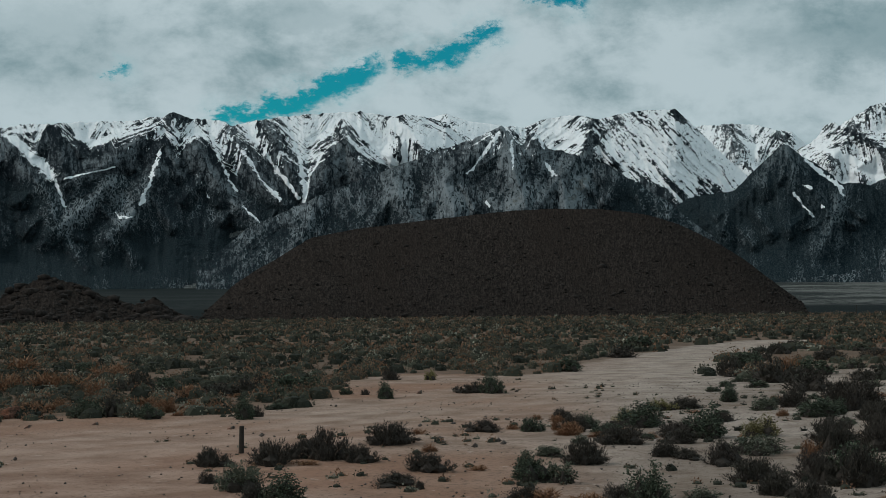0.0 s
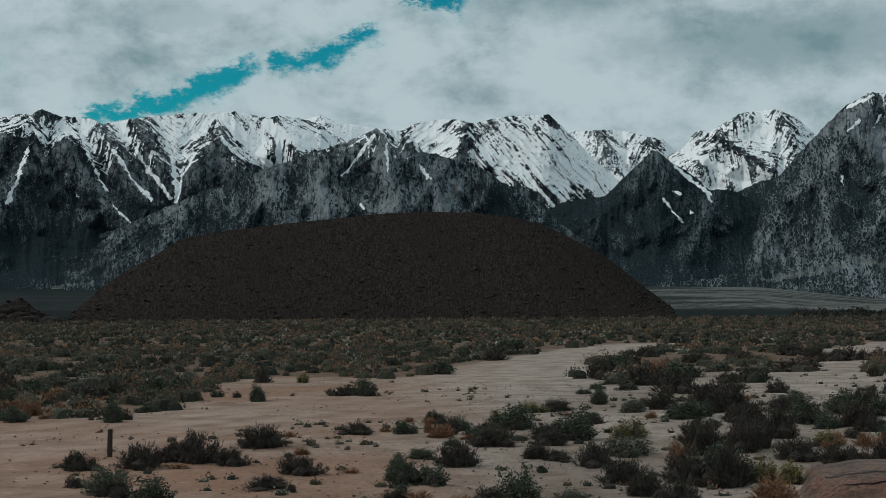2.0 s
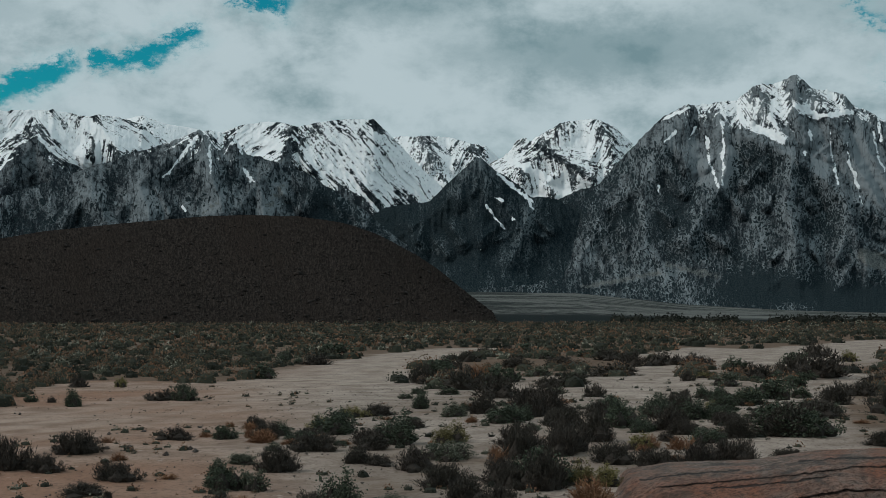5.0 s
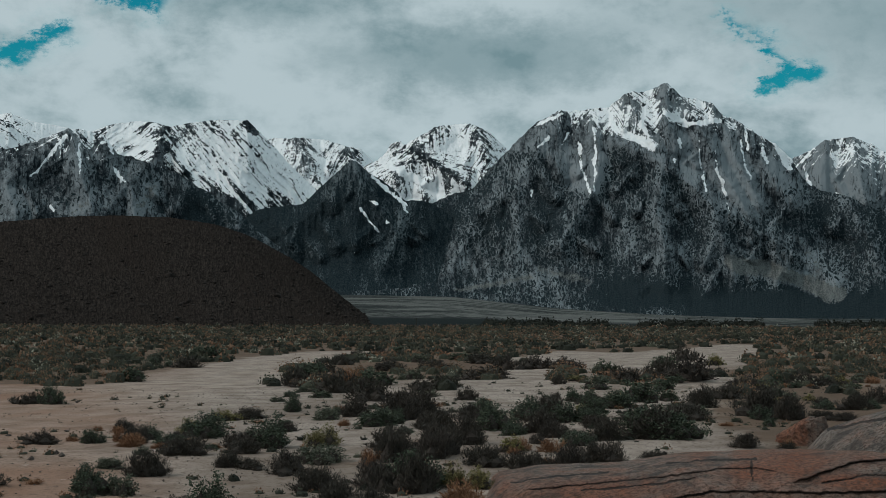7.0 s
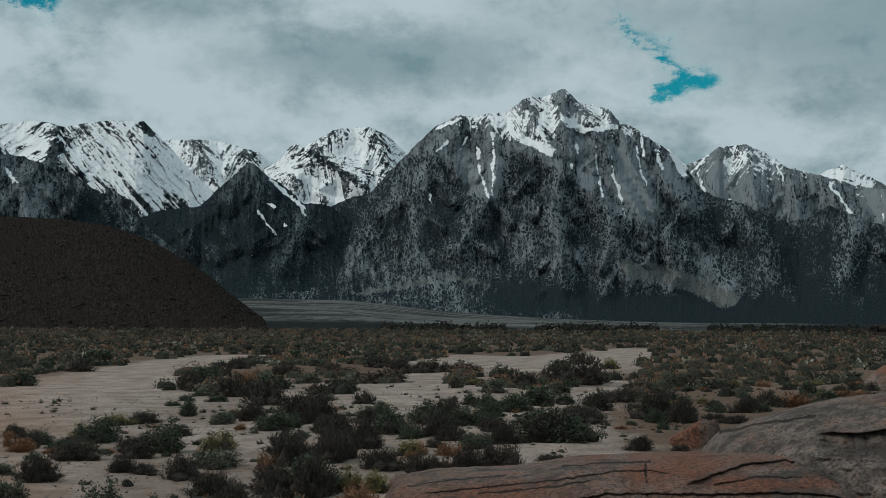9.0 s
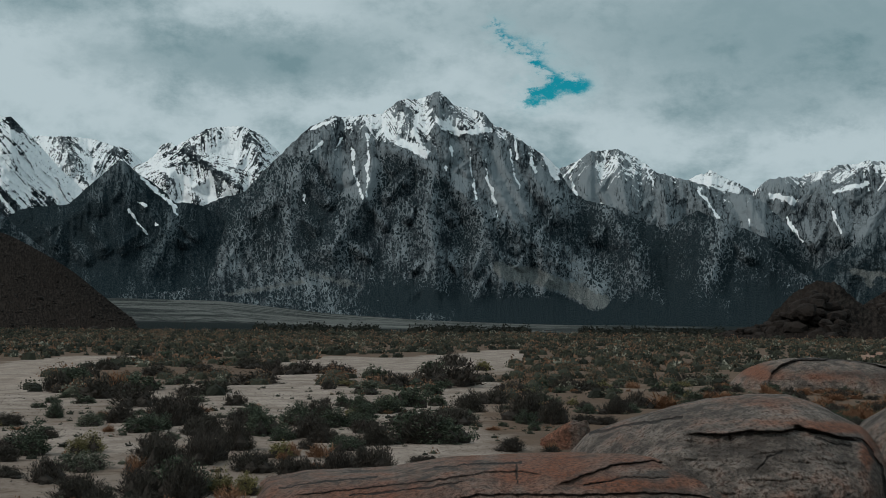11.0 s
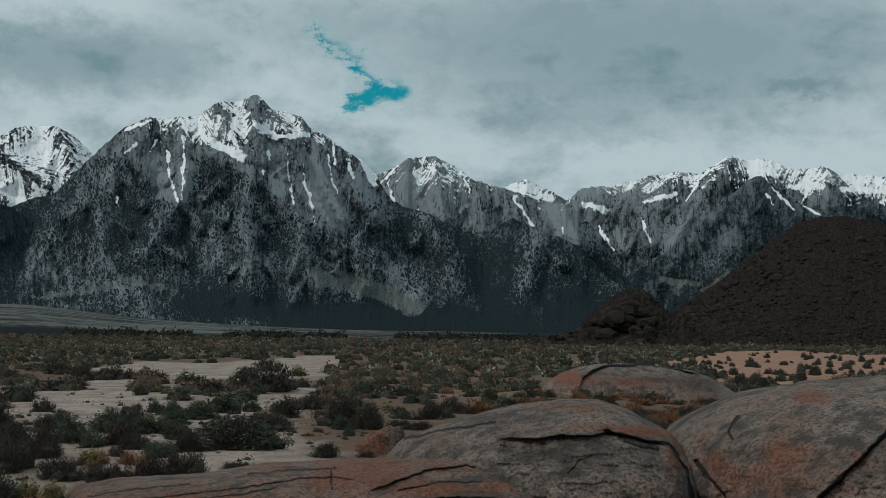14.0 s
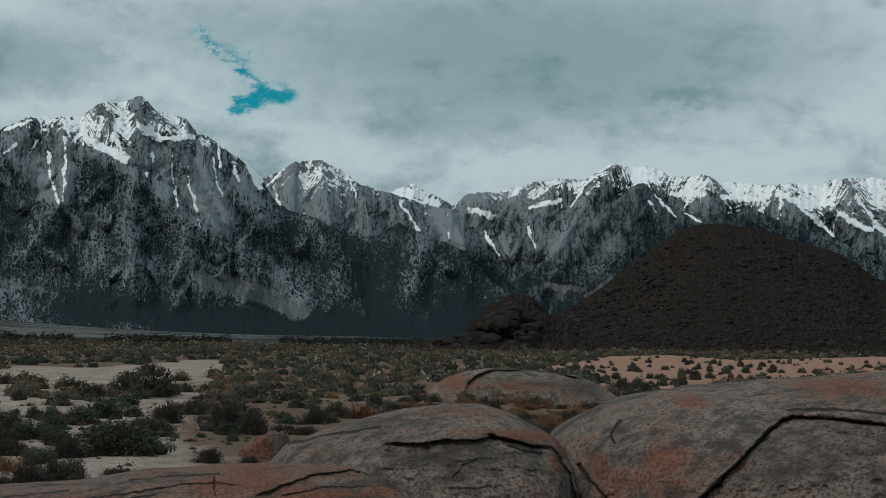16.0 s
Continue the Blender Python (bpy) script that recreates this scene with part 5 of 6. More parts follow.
def bush_meshes(kind, seed, light=False):
    rng = np.random.default_rng(seed)
    count, per = {"g": (135, 30), "d": (150, 24), "l": (135, 28), "y": (135, 26), "o": (240, 6)}[kind]
    if light:
        count, per = count // 2, per * 2 // 3
    root, tip, lobes = branches(rng, count, kind == "o")
    # stems
    way_ = tip - root
    across = np.cross(way_, rng.normal(size=way_.shape))
    across /= np.linalg.norm(across, axis=1, keepdims=True)
    other = np.cross(way_, across)
    other /= np.linalg.norm(other, axis=1, keepdims=True)
    thick = 0.006 if kind != "o" else 0.004
    ring = [root + thick * (math.cos(q) * across + math.sin(q) * other) for q in (0, 2.1, 4.2)]
    end = root + way_ * (1.02 if kind == "d" else 0.9)
    pts = np.stack([*ring, end], 1).reshape(-1, 3)
    base = np.arange(count)[:, None] * 4
    tri = np.concatenate([base + np.array(t) for t in ((0, 1, 3), (1, 2, 3), (2, 0, 3))])
    # leaves along the outer part of each stem
    k = np.repeat(np.arange(count), per)
    f = rng.uniform(0.30 if kind != "o" else 0.0, 1.0, len(k)) ** 0.6
    centre = root[k] + way_[k] * f[:, None] + rng.normal(size=(len(k), 3)) * 0.035 * (1.0 if kind != "o" else 0.6)
    centre[:, 2] = np.maximum(centre[:, 2], 0.015)
    along = way_[k] / np.linalg.norm(way_[k], axis=1, keepdims=True) + rng.normal(size=(len(k), 3)) * (0.75 if kind in "gly" else 0.40)
    along[:, 2] += 0.45 if kind == "d" else 0.0
    along /= np.linalg.norm(along, axis=1, keepdims=True)
    size = {"g": (0.040, 0.016), "d": (0.090, 0.008), "l": (0.040, 0.016), "y": (0.046, 0.014), "o": (0.18, 0.010)}[kind]
    scale = rng.uniform(0.6, 1.4, len(k))[:, None] * (1.6 if light else 1.0)
    leaf_pts, leaf_tri = blades(rng, centre, along, size[0] * scale, size[1] * scale)
    if kind != "o":
        # a dark solid core stands in for the shaded inside of each mound
        form, form_tri = ball(1)
        for mid, wide, tall in zip(*lobes):
            dark_core = form * np.array([wide, wide, tall]) * 0.62 * rng.uniform(0.8, 1.1, (len(form), 1)) + mid
            dark_core[:, 2] = np.maximum(dark_core[:, 2], 0.0)
            tri = np.concatenate([tri, form_tri + len(pts)])
            pts = np.concatenate([pts, dark_core])
    # the cores share the stems' dark bark colour
    stems = polygons("stem", pts, tri, BARK if kind != "o" else LEAVES["o"])
    leaves = polygons("foliage", leaf_pts, leaf_tri, LEAVES[kind])
    return stems, leaves


NAMES = {"g": ("sagebrush", "rounded dark green sagebrush on sandy ground"), "d": ("brush", "dark twiggy brown desert brush on sandy ground"), "l": ("sagebrush", "grey-green leafy sagebrush on sandy ground"),
         "y": ("rabbitbrush", "yellow-green rabbitbrush on sandy ground"), "o": ("dry_grass_clump", "rust-orange clump of dry grass on sand")}
PLANTS = {}
for kind in NAMES:
    for i in range(5):
        holder = new(NAMES[kind][0])
        tagged(holder, NAMES[kind][1], "grass" if kind == "o" else "bush", "desert shrubs")
        for piece in bush_meshes(kind, 50 + 7 * i + ord(kind), i > 2):
            piece.parent = holder
        PLANTS[kind, i] = holder
USED = set()
rng = np.random.default_rng(4)


def plant(x, y, wide, tall, kind):
    i = int(rng.integers(3)) if math.hypot(x, y) < 58 and wide > 0.6 else 3 + int(rng.integers(2))
    z = float(ground_z(np.array([x]), np.array([y]))[0]) - 0.02
    turn = float(rng.uniform(0, 360))
    m = pose(x, y, z, 0, 0, turn) @ Matrix.Diagonal((wide * 1.12, wide * 1.12, tall * 1.02, 1))
    if (kind, i) in USED:
        copy = copy_thing(PLANTS[kind, i], Matrix.Identity(4))
        copy.matrix_basis = m
    else:
        USED.add((kind, i))
        PLANTS[kind, i].matrix_basis = m


# x, y, width, height and kind of each shrub
ROADSIDE_LEFT = [
    (-19.4, 79.5, 1.3, 0.9, 'g'), (-11.3, 46.8, 1.1, 0.8, 'g'), (-10.6, 47.4, 1.2, 0.7, 'd'), (-9.2, 46, 0.9, 0.6, 'g'), (-13.3, 63.4, 1.5, 0.9, 'd'),
    (-11.5, 62.1, 1.3, 0.9, 'g'), (-9.2, 49.1, 0.8, 0.6, 'o'), (-6.2, 45.1, 1, 0.8, 'g'), (-5.8, 46, 0.4, 0.4, 'd'), (-9, 59.5, 2.1, 0.6, 'd'),
    (-7.8, 59.7, 1.8, 0.8, 'd'), (-6.6, 61.2, 1.6, 1, 'g'), (-5.3, 58.8, 1.4, 1, 'g'), (-5.7, 50.3, 0.9, 0.3, 'g'), (-6.3, 55.6, 1.4, 0.6, 'g'),
    (-3.9, 58.1, 0.6, 0.4, 'g'), (-2.3, 54.8, 1, 0.7, 'g'), (-3.1, 57.6, 0.4, 0.3, 'd'), (-2.6, 70.4, 0.9, 0.7, 'd'), (-0.6, 69.9, 0.7, 0.6, 'y'),
]
POST_BUSHES = [
    (-4.9, 31.6, 0.9, 0.5, 'd'), (-3.8, 31.8, 1, 0.7, 'd'), (-3.8, 27.2, 0.9, 0.7, 'l'), (-2.7, 25.4, 1.1, 0.6, 'g'), (-2.5, 32.6, 1.1, 0.8, 'd'),
    (-1.8, 32.1, 0.8, 0.5, 'd'), (-1.3, 35.4, 1.1, 0.7, 'd'), (-3.1, 33.9, 0.7, 0.4, 'd'), (-0.3, 30.3, 1, 0.5, 'd'), (-1, 27.8, 1, 0.3, 'd'),
    (-0.5, 27.2, 0.2, 0.2, 'd'), (-3.3, 25.6, 0.7, 0.4, 'd'), (-4.6, 28.6, 0.4, 0.3, 'd'), (-3.3, 32.7, 0.5, 0.4, 'd'),
]
DRY_GRASS_LEFT = [
    (-18.6, 63.4, 1.5, 0.9, 'o'), (-17.4, 64.2, 1.8, 1, 'o'), (-16, 63, 1.7, 1, 'o'), (-13.9, 59.2, 1.2, 0.7, 'o'), (-13.8, 49.8, 1.4, 0.5, 'o'),
    (-13.5, 51.5, 1, 0.4, 'o'), (-8.2, 48.9, 1.1, 0.5, 'o'), (-7.8, 50.6, 0.8, 0.4, 'o'), (-10.6, 51.6, 1.2, 0.5, 'o'), (-10.2, 58.5, 0.9, 0.6, 'o'),
    (-23.8, 83.5, 2.3, 1, 'o'), (-17.1, 76.2, 2.1, 0.8, 'o'),
]
ROADSIDE_MIDDLE = [
    (0.9, 39.1, 1, 0.4, 'd'), (1.9, 57.8, 1.2, 0.9, 'g'), (1, 58.4, 1.3, 0.5, 'd'), (2.3, 38.9, 0.7, 0.5, 'g'), (3.3, 38.4, 0.7, 0.6, 'd'),
    (2.9, 39, 0.3, 0.4, 'o'), (2.9, 31, 0.9, 0.7, 'd'), (4.1, 34.8, 1.1, 0.6, 'd'), (1.6, 28.4, 0.9, 0.7, 'g'), (2.2, 28, 0.6, 0.5, 'l'),
    (5.3, 40.3, 1.4, 0.9, 'g'), (5.8, 36.7, 1, 0.5, 'd'), (6.6, 36.6, 1.5, 0.9, 'g'), (7.6, 46.8, 1.1, 0.5, 'd'), (4.8, 32.2, 0.8, 0.4, 'd'),
    (5.2, 31.7, 0.8, 0.3, 'd'), (6.7, 78.5, 1.9, 1, 'g'), (10.2, 103.2, 1, 0.8, 'g'), (10.8, 100.4, 0.6, 0.5, 'g'), (12, 99.9, 2.4, 0.8, 'd'),
    (17.1, 130.4, 3.1, 1.2, 'g'),
]
NEAR_MIDDLE = [
    (3.4, 24.4, 1, 0.8, 'g'), (3, 25.1, 0.8, 0.4, 'd'), (4.3, 24.9, 0.7, 0.3, 'l'), (5.7, 30.5, 1, 0.6, 'd'), (5.8, 28, 1, 0.6, 'd'),
    (5.8, 25.7, 0.9, 0.5, 'd'), (5.9, 24.2, 0.9, 0.5, 'd'), (1.4, 25.5, 0.9, 0.3, 'd'), (2.4, 25.1, 0.6, 0.2, 'o'), (1.6, 25.2, 0.6, 0.3, 'o'),
    (7.7, 31.4, 0.3, 0.3, 'o'), (8.5, 32.5, 1.1, 0.8, 'd'), (7.6, 27.2, 1.2, 0.9, 'd'), (7, 27.5, 0.8, 0.5, 'd'), (9.5, 32.7, 0.9, 0.8, 'd'),
    (7.8, 36.4, 0.9, 0.7, 'y'), (6.9, 32.7, 1.1, 0.6, 'l'),
]
THICKET_BEYOND_ROAD = [
    (13.7, 69.7, 1.7, 1.1, 'd'), (16.4, 80.2, 1.9, 1.3, 'g'), (14.5, 64.9, 2.3, 1.2, 'd'), (16.4, 70.2, 1.7, 1, 'o'), (14.1, 57.5, 2.1, 1, 'd'),
    (23.4, 103.1, 1.7, 0.9, 'd'), (17.1, 68.7, 2, 1, 'g'), (18.9, 88.4, 1.7, 1, 'd'), (9.8, 50.5, 1, 0.7, 'g'), (9.7, 45.4, 1.1, 0.6, 'l'),
    (11, 46.2, 1.3, 0.7, 'd'), (10.4, 41.6, 1.4, 0.7, 'g'), (25.2, 97.1, 2, 0.6, 'd'), (30.4, 127.6, 1.6, 0.7, 'd'), (29.9, 105.9, 1.8, 0.9, 'l'),
    (26.7, 91.7, 1.9, 0.8, 'd'), (13.1, 46.9, 2.1, 1, 'd'), (11.8, 40.1, 1.3, 0.8, 'd'), (20, 74.4, 0.9, 0.5, 'l'), (18.4, 64.9, 1.3, 0.6, 'd'),
]
GULLY_HEAD = [
    (32.8, 129.4, 1.6, 0.8, 'd'), (34.7, 131.1, 2.2, 1.1, 'g'), (23.9, 91.5, 2.2, 0.7, 'd'), (27.9, 93.8, 2.3, 0.7, 'd'), (32.3, 98.8, 2.5, 0.9, 'd'),
    (19.9, 71.8, 1.2, 0.7, 'l'), (19.7, 66.2, 1.9, 0.7, 'd'), (18.7, 59.2, 1.1, 0.7, 'd'), (26, 78.5, 3.2, 0.9, 'd'), (31.5, 90.5, 2.3, 1.2, 'd'),
    (33.7, 91, 2.8, 1, 'd'), (26.2, 67.7, 0.7, 0.6, 'd'), (23.1, 60.1, 0.4, 0.3, 'd'), (34.4, 87.5, 2.3, 0.9, 'd'), (34, 80.7, 1.6, 1, 'g'),
    (43.7, 92.9, 2.1, 1.3, 'g'), (30.8, 111, 2.2, 0.7, 'g'), (36.5, 116.2, 2.8, 0.8, 'g'),
]
GULLY_BUSHES = [
    (15.2, 46.5, 1.2, 0.7, 'g'), (13.7, 40.8, 1.4, 1, 'g'), (15.9, 43.7, 1.1, 0.9, 'g'), (17, 45, 1, 0.8, 'd'), (22.8, 57.3, 1, 0.7, 'g'),
    (26.5, 64, 1.4, 0.8, 'l'), (30.2, 69.2, 1.9, 0.9, 'd'), (20.6, 50, 1.1, 0.7, 'g'), (24.1, 53.2, 1.7, 1.2, 'g'), (27.5, 58.5, 1.1, 0.7, 'g'),
    (20.8, 48.3, 1.5, 0.8, 'g'), (16.6, 42.3, 1.5, 0.7, 'g'), (14.3, 38.4, 1.3, 0.7, 'd'), (17.3, 42.1, 1.1, 0.6, 'g'), (16.3, 39, 1, 0.5, 'd'),
    (13.5, 38.4, 0.8, 0.5, 'g'), (14, 36.4, 0.9, 0.5, 'd'), (13.8, 34.4, 1, 0.5, 'g'),
]
GULLY_FOOT = [
    (11.6, 33.2, 0.6, 0.5, 'y'), (13, 35.2, 0.5, 0.3, 'd'), (11.1, 35.5, 1.1, 0.9, 'd'), (9.8, 33.4, 1.3, 0.9, 'd'), (12.1, 44.5, 1.7, 1.1, 'd'),
    (14, 44.1, 1.1, 0.6, 'd'), (9.1, 35.1, 1.3, 0.7, 'd'), (10.4, 31.2, 1.2, 0.6, 'd'), (10.9, 29.9, 1, 0.6, 'd'), (11.7, 29.7, 1.1, 0.7, 'd'),
    (12.8, 30.7, 1.1, 0.7, 'd'), (13, 29.9, 0.3, 0.4, 'd'), (7.7, 27.8, 1.2, 0.9, 'g'), (8.5, 27.7, 0.7, 0.6, 'y'), (8.9, 27.2, 0.7, 0.5, 'y'),
    (7.8, 24.8, 0.9, 0.5, 'o'), (11.8, 40.3, 1.1, 0.6, 'd'), (8, 32.4, 0.4, 0.4, 'o'), (7.1, 28.1, 1, 0.7, 'd'),
]
BANK_BUSHES = [
    (16.2, 35.2, 1.8, 0.9, 'd'), (18.4, 40.7, 1.3, 0.7, 'd'), (16.9, 35.1, 1.3, 0.8, 'g'), (18.8, 39.9, 1, 0.6, 'd'), (11.9, 33.3, 0.5, 0.4, 'o'),
    (12.6, 33.1, 0.6, 0.4, 'o'), (18.6, 42.3, 0.7, 0.4, 'd'),
]
SLOPE_BUSHES = [
    (30.2, 64, 1.2, 0.8, 'g'), (35.2, 75.4, 2, 1.3, 'd'), (33.5, 68.3, 3, 1.4, 'd'), (53.5, 110.1, 2.2, 1.4, 'd'), (47.7, 93.4, 1.3, 1, 'y'),
    (30.1, 57.9, 1.8, 0.8, 'd'), (24.2, 48.4, 1.7, 0.9, 'd'), (16.5, 35.6, 2.1, 1.1, 'g'), (20.1, 41, 1.6, 0.7, 'd'), (33.1, 62, 1.7, 0.8, 'd'),
    (37.9, 67.8, 1, 0.8, 'g'), (31.5, 54.9, 0.8, 0.5, 'l'), (37.9, 64.4, 1.8, 0.9, 'd'), (30.2, 50.4, 0.7, 0.4, 'd'), (23.4, 42.6, 1.9, 1.1, 'd'),
    (23.6, 41.3, 1.2, 0.9, 'd'), (33.6, 51.5, 1.3, 0.8, 'd'), (29.4, 46.7, 1.4, 0.7, 'd'), (34.5, 51.2, 1.7, 0.7, 'o'),
]
SLAB_BUSHES = [
    (39.6, 57.8, 1.1, 0.9, 'g'), (38.5, 54.8, 1.1, 0.7, 'g'), (25, 40.3, 0.8, 0.4, 'd'), (13.5, 26.7, 0.7, 0.5, 'd'), (15.2, 30.9, 0.6, 0.2, 'd'),
    (17.7, 33.1, 0.9, 0.4, 'd'), (14.8, 26.3, 0.2, 0.3, 'd'), (21, 32.5, 0.9, 0.2, 'd'), (20.5, 33, 0.9, 0.3, 'd'), (49, 64.1, 2, 0.9, 'g'),
    (46.6, 59.3, 1.4, 0.6, 'g'), (24.7, 40.9, 0.9, 0.4, 'd'), (24.6, 38.3, 1, 0.3, 'd'), (46.2, 66.4, 1.5, 0.8, 'd'), (50.7, 70, 1.7, 0.8, 'l'),
    (18.7, 32.8, 0.6, 0.2, 'd'), (14.5, 31.2, 0.8, 0.3, 'd'),
]

for patch_ in (ROADSIDE_LEFT, POST_BUSHES, DRY_GRASS_LEFT, ROADSIDE_MIDDLE, NEAR_MIDDLE, THICKET_BEYOND_ROAD, GULLY_HEAD, GULLY_BUSHES, GULLY_FOOT, BANK_BUSHES, SLOPE_BUSHES, SLAB_BUSHES):
    for shrub in patch_:
        plant(*shrub)
# more of the same, strewn over the sand between the road and the rocks
TAKEN = [(q[0], q[1], q[2]) for patch_ in (ROADSIDE_LEFT, POST_BUSHES, DRY_GRASS_LEFT, ROADSIDE_MIDDLE, NEAR_MIDDLE, THICKET_BEYOND_ROAD, GULLY_HEAD, GULLY_BUSHES, GULLY_FOOT, BANK_BUSHES, SLOPE_BUSHES, SLAB_BUSHES) for q in patch_]
strewn = 0
while strewn < 190:
    at_, far_ = float(rng.uniform(4.0, 42.0)), float(math.sqrt(rng.uniform(32.0 ** 2, 80.0 ** 2)))
    x, y = far_ * math.sin(radians(at_)), far_ * math.cos(radians(at_))
    wide = float(rng.uniform(0.35, 1.15))
    if bare(np.array([x]), np.array([y]))[0] or fbm(x / 5, y / 5, 31, 3) < -0.15 or (at_ > 28 and far_ < 41) or any(math.hypot(x - q[0], y - q[1]) < 0.45 * (wide + q[2]) for q in TAKEN):
        continue
    TAKEN.append((x, y, wide))
    plant(x, y, wide, wide * float(rng.uniform(0.35, 0.55)), "ggdgdlgyo"[int(rng.integers(9))])
    strewn += 1
strewn = 0
while strewn < 160:
    at_, far_ = float(rng.uniform(41.0, 56.0)), 1.0 / float(rng.uniform(1 / 330.0, 1 / 92.0))
    x, y = far_ * math.sin(radians(at_)), far_ * math.cos(radians(at_))
    if inside(np.array([x]), np.array([y]), BANKS[2])[0]:
        wide = float(rng.uniform(0.4, 1.25))
        plant(x, y, wide, wide * float(rng.uniform(0.65, 0.95)), "gdgdl"[int(rng.integers(5))])
        strewn += 1
# small clumps of dry grass between the shrubs
for _ in range(60):
    at_, far_ = float(rng.uniform(-12.0, 37.0)), float(rng.uniform(27.0, 62.0))
    x, y = far_ * math.sin(radians(at_)), far_ * math.cos(radians(at_))
    if not inside(np.array([x]), np.array([y]), ROAD)[0] and not inside(np.array([x]), np.array([y]), SLAB)[0]:
        plant(x, y, float(rng.uniform(0.3, 0.58)), float(rng.uniform(0.14, 0.26)), "o")
# rust-brown grass and brush in the hollow between the boulders
for _ in range(170):
    at_, far_ = float(rng.uniform(35.6, 44.2)), float(rng.uniform(43.0, 74.0))
    plant(far_ * math.sin(radians(at_)), far_ * math.cos(radians(at_)), float(rng.uniform(0.5, 1.2)), float(rng.uniform(0.25, 0.55)), "oododgo"[int(rng.integers(7))])
for key, holder in PLANTS.items():
    if key not in USED:
        for piece in (*holder.children, holder):
            bpy.data.objects.remove(piece)


def scrub(name, label, count, r0, r1, leaves, size, seed, spread=(-21.0, 58.0), keep=lambda x, y: ~bare(x, y), tone=None):
    """Brush too dense to count: clumps of small blades, as one mesh."""
    g = np.random.default_rng(seed)
    a = np.radians(g.uniform(*spread, count))
    r = np.sqrt(g.uniform(r0 ** 2, r1 ** 2, count))
    x, y = r * np.sin(a), r * np.cos(a)
    ok = keep(x, y)
    x, y, r = x[ok], y[ok], r[ok]
    n = len(x)
    wide = size * g.uniform(0.55, 1.5, n)
    tall = wide * g.uniform(0.38, 0.65, n)
    dry = g.uniform(size=n) + 0.9 * fbm(x / 16, y / 16, seed, 4) + 0.10 * (x < 0.05 * y) > 0.58
    tones = np.where(dry, g.uniform(0.60, 0.86, n), g.uniform(0.04, 0.50, n)) if tone is None else np.full(n, tone)
    tones = np.where((g.uniform(size=n) < 0.07) & (tone is None), 0.97, tones)
    k = np.repeat(np.arange(n), leaves)
    d = g.normal(size=(len(k), 3))
    d[:, 2] = np.abs(d[:, 2])
    d /= np.linalg.norm(d, axis=1, keepdims=True)
    lobe = 1 + 0.25 * np.sin(np.arctan2(d[:, 1], d[:, 0]) * 3 + k * 1.7)
    c = d * (g.uniform(0.70, 1.0, len(k)) * lobe)[:, None] * np.stack([wide, wide, 2 * tall], -1)[k] * 0.5
    c += np.stack([x, y, ground_z(x, y) - 0.03], -1)[k]
    along = d + g.normal(size=d.shape) * 0.6 + np.array([0, 0, 0.4])
    along /= np.linalg.norm(along, axis=1, keepdims=True)
    big = (wide[k] * 0.46 / math.sqrt(leaves) * 2.2)[:, None]
    pts, tri = blades(g, c, along, big * 0.75, big * 0.42)
    turns = np.arange(7) * 2 * np.pi / 7
    dome_ = np.concatenate([np.stack([np.cos(turns), np.sin(turns), 0 * turns], -1), np.stack([0.75 * np.cos(turns + 0.4), 0.75 * np.sin(turns + 0.4), 0 * turns + 0.62], -1), [(0, 0, 0.9)]])
    dome_tri = np.array([q for i in range(7) for q in ((i, (i + 1) % 7, 7 + i), ((i + 1) % 7, 7 + (i + 1) % 7, 7 + i), (7 + i, 7 + (i + 1) % 7, 14))])
    # inner domes, coloured far darker below to stand in for shade under the leaves
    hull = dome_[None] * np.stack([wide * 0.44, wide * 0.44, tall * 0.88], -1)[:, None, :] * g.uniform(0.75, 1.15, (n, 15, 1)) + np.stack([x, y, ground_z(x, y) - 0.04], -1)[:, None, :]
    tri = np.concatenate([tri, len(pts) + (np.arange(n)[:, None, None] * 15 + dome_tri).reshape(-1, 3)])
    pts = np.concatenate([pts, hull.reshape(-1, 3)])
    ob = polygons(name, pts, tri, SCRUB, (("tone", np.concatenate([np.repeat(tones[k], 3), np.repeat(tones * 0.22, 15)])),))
    return tagged(ob, label, "brush", kind="stuff")


def open_brush(x, y):
    deg, r = np.degrees(np.arctan2(x, y)), np.hypot(x, y)
    return ~bare(x, y) & ~((deg > 36.2) & (deg < 44) & (r < 84)) & (fbm(x / 7, y / 7, 77, 3) > np.where(x < 0.09 * y, -0.6, 0.02))


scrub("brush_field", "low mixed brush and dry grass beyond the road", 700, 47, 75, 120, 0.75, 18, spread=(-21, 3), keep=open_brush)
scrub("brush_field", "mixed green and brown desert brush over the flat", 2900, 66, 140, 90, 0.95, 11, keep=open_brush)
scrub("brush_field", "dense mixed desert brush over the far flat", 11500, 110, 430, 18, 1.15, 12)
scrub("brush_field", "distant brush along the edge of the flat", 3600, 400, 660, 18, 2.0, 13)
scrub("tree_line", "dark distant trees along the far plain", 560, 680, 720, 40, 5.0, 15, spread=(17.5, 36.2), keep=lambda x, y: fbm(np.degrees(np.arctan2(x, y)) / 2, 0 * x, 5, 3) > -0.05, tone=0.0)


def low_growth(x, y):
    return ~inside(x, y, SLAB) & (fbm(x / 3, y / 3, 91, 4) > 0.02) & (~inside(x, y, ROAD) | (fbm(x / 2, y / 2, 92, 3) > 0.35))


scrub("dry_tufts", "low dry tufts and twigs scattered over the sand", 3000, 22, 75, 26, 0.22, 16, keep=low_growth)


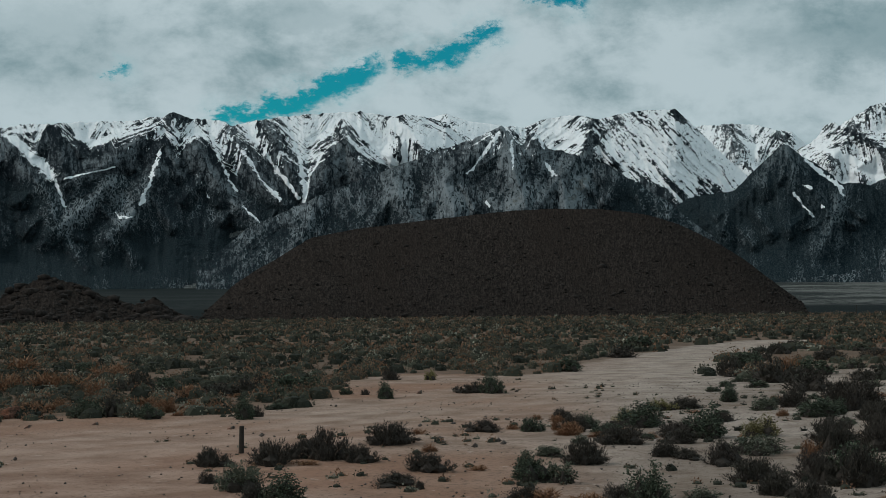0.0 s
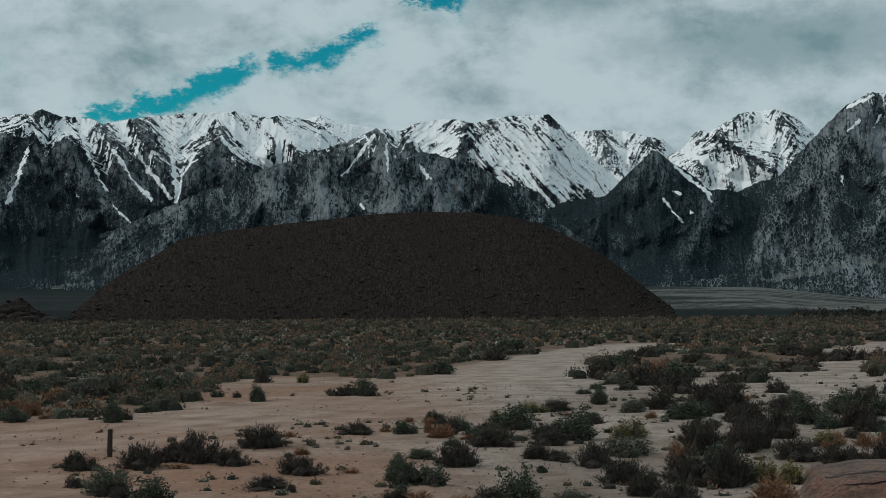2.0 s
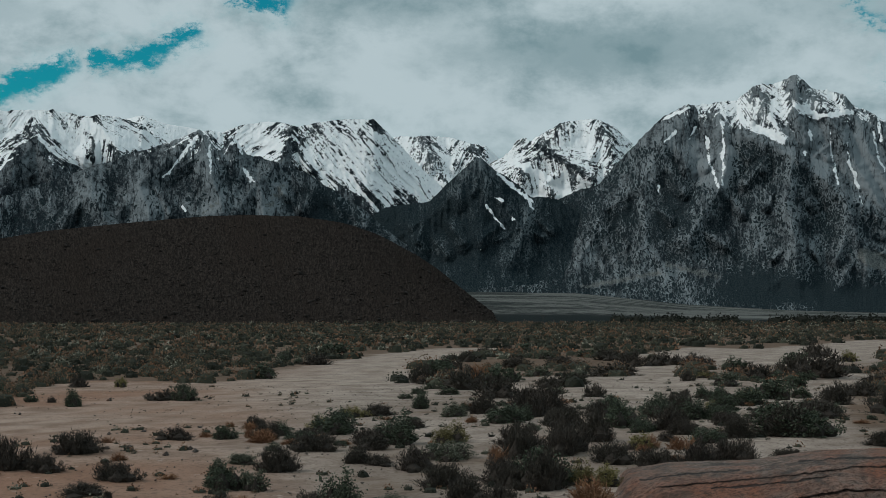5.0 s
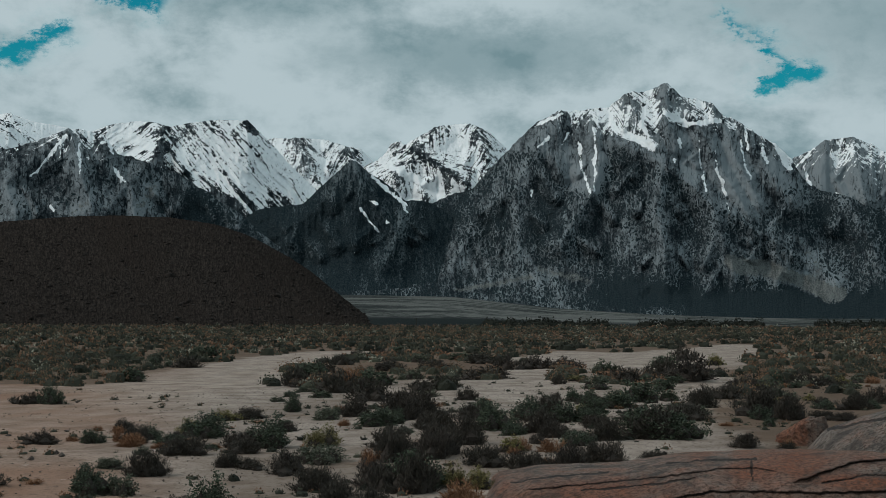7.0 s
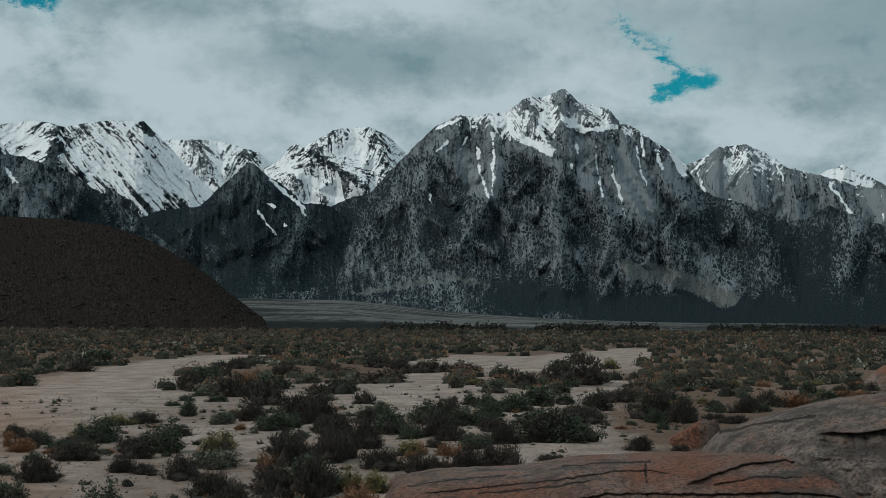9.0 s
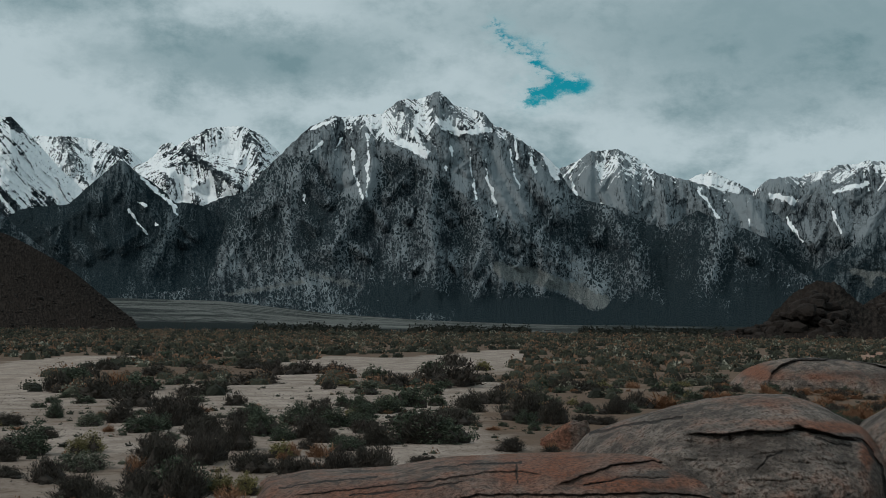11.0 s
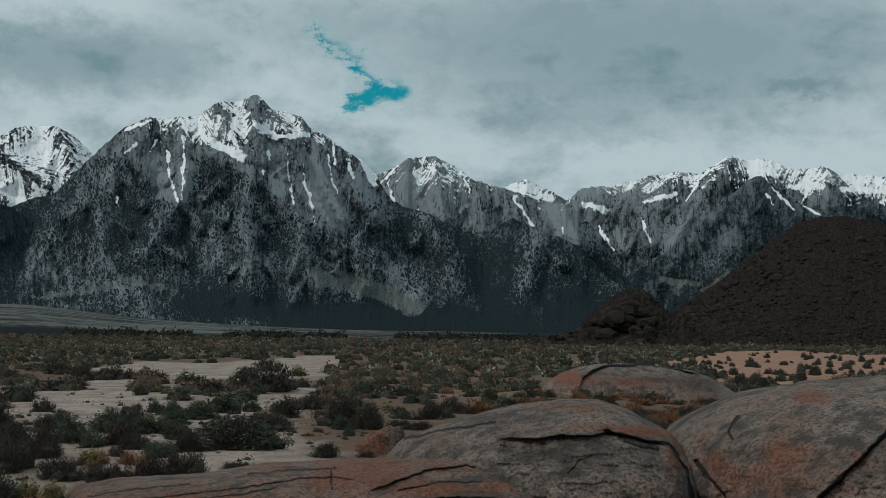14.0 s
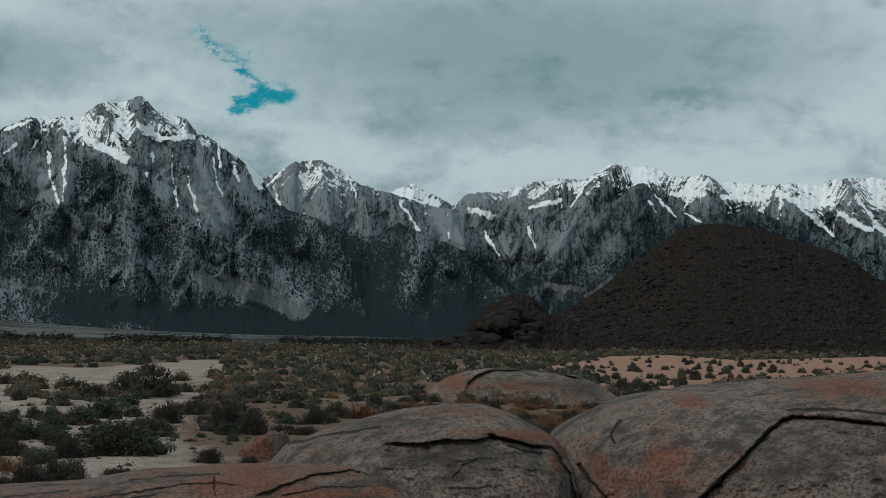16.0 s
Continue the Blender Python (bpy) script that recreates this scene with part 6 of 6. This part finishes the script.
def pebbles(name, label, count, r0, r1, size, seed, keep):
    """Loose stones in one mesh: squashed, uneven octahedra."""
    g = np.random.default_rng(seed)
    a, r = np.radians(g.uniform(-21, 56, count)), np.sqrt(g.uniform(r0 ** 2, r1 ** 2, count))
    x, y = r * np.sin(a), r * np.cos(a)
    ok = keep(x, y)
    x, y = x[ok], y[ok]
    n = len(x)
    form = np.array([(1, 0, 0.2), (0.3, 1, 0), (-1, 0.2, 0.1), (0, -1, 0.1), (0.1, 0.1, 0.8), (0, 0, -0.4)])
    pts = form[None] * (size * g.uniform(0.4, 1.6, n) ** 1.5)[:, None, None] * g.uniform(0.6, 1.3, (n, 6, 1)) + np.stack([x, y, ground_z(x, y) + 0.01], -1)[:, None, :]
    tri = np.array([(0, 1, 4), (1, 2, 4), (2, 3, 4), (3, 0, 4), (1, 0, 5), (2, 1, 5), (3, 2, 5), (0, 3, 5)])
    return tagged(polygons(name, pts.reshape(-1, 3), (np.arange(n)[:, None, None] * 6 + tri).reshape(-1, 3), BOULDER, (("rust", np.full(n * 6, -0.2)), ("stain_and_shade", np.full(n * 6, 0.6)))), label, "stones", kind="stuff")


pebbles("gravel", "small dark stones scattered over the sand", 9000, 22, 70, 0.020, 17, lambda x, y: fbm(x / 3, y / 3, 93, 4) > 0.05)
pebbles("stones", "dark stones along the edge of the dirt road", 1500, 34, 62, 0.055, 19, lambda x, y: (x < 0.05 * y) & (fbm(x / 4, y / 4, 95, 3) > 0.1))

# ---- small things ----
def post():
    bm = bmesh.new()
    bmesh.ops.create_cone(bm, cap_ends=True, segments=10, radius1=0.065, radius2=0.055, depth=0.66)
    for v in bm.verts:
        v.co.z += 0.30
        v.co.x += 0.02 * v.co.z
    bmesh.ops.bevel(bm, geom=[e for e in bm.edges if e.calc_length() < 0.06], offset=0.008, segments=1, affect="EDGES")
    me = bpy.data.meshes.new("post")
    bm.to_mesh(me)
    bm.free()
    me.materials.append(BARK)
    ob = new("post", me)
    ob.matrix_basis = pose(-4.7, 34.2, float(ground_z(np.array([-4.7]), np.array([34.2]))[0]))
    tagged(ob, "short weathered dark wooden post among brush", "post")


def utility_pole(bearing_, away, tall):
    """A distant wooden pole with one crossarm."""
    pole = tagged(new("utility_pole"), "distant dark wooden utility pole with a crossarm", "pole", "poles across the plain")
    x, y = away * math.sin(radians(bearing_)), away * math.cos(radians(bearing_))
    pole.matrix_basis = pose(x, y, float(ground_z(np.array([x]), np.array([y]))[0]), 0, 0, -bearing_)
    for name, radius, depth, at_, turn in (("shaft", 0.16, tall + 0.4, tall / 2 - 0.2, 0), ("crossarm", 0.09, 1.7, tall - 0.5, 90)):
        bm = bmesh.new()
        bmesh.ops.create_cone(bm, cap_ends=True, segments=8, radius1=radius, radius2=radius * 0.8, depth=depth)
        bm.transform(pose(0, 0, at_, 0, turn, 0))
        me = bpy.data.meshes.new(name)
        bm.to_mesh(me)
        bm.free()
        me.materials.append(BARK)
        new(name, me).parent = pole


utility_pole(24.2, 655, 4.4)
utility_pole(15.6, 650, 4.0)


post()


def rock(x, y, wide, tall, seed, label, red=0.0):
    """One loose block, half sunk in the sand."""
    form, tri = ball(4)
    pts = rock_points(form, seed)
    pts = pts + 0.05 * fbm(pts[:, 0] * 3 + pts[:, 2] * 2, pts[:, 1] * 3 + pts[:, 2], seed + 1, 4)[:, None]
    pts = pts * np.array([wide / 2, wide / 2.6, tall * 0.75])
    pts[:, 2] = pts[:, 2] * (0.8 + 0.8 * pts[:, 0] / wide) + 0.35 * pts[:, 0] * tall / wide + tall * 0.15
    n = len(pts)
    # left half rustier, right half darker
    ob = polygons("rock", pts, tri, BOULDER, (("rust", red + 0.5 * (pts[:, 0] < 0.1 * wide)), ("stain_and_shade", np.where(pts[:, 0] > 0.1 * wide, 0.45, 0.05))), True)
    ob.matrix_basis = pose(x, y, float(ground_z(np.array([x]), np.array([y]))[0]), 0, 0, -math.degrees(math.atan2(x, y)))
    tagged(ob, label, "rock")


rock(19.6, 33.6, 1.30, 0.88, 301, "angular grey and rust-orange rock on a slab", 0.25)
rock(-13.9, 47.0, 0.75, 0.35, 302, "small rust-orange rock beside the dirt road", 0.7)
rock(23.6, 32.6, 0.9, 0.28, 303, "flat grey rock lying on a slab")
rock(-1.0, 58.2, 0.24, 0.12, 304, "small dark stone beside the dirt road")
rock(-6.0, 41.5, 0.18, 0.09, 305, "small dark stone beside the dirt road")
rock(-10.2, 43.2, 0.20, 0.09, 306, "small dark stone beside the dirt road")
rock(-12.0, 42.6, 0.16, 0.08, 307, "small dark stone beside the dirt road")
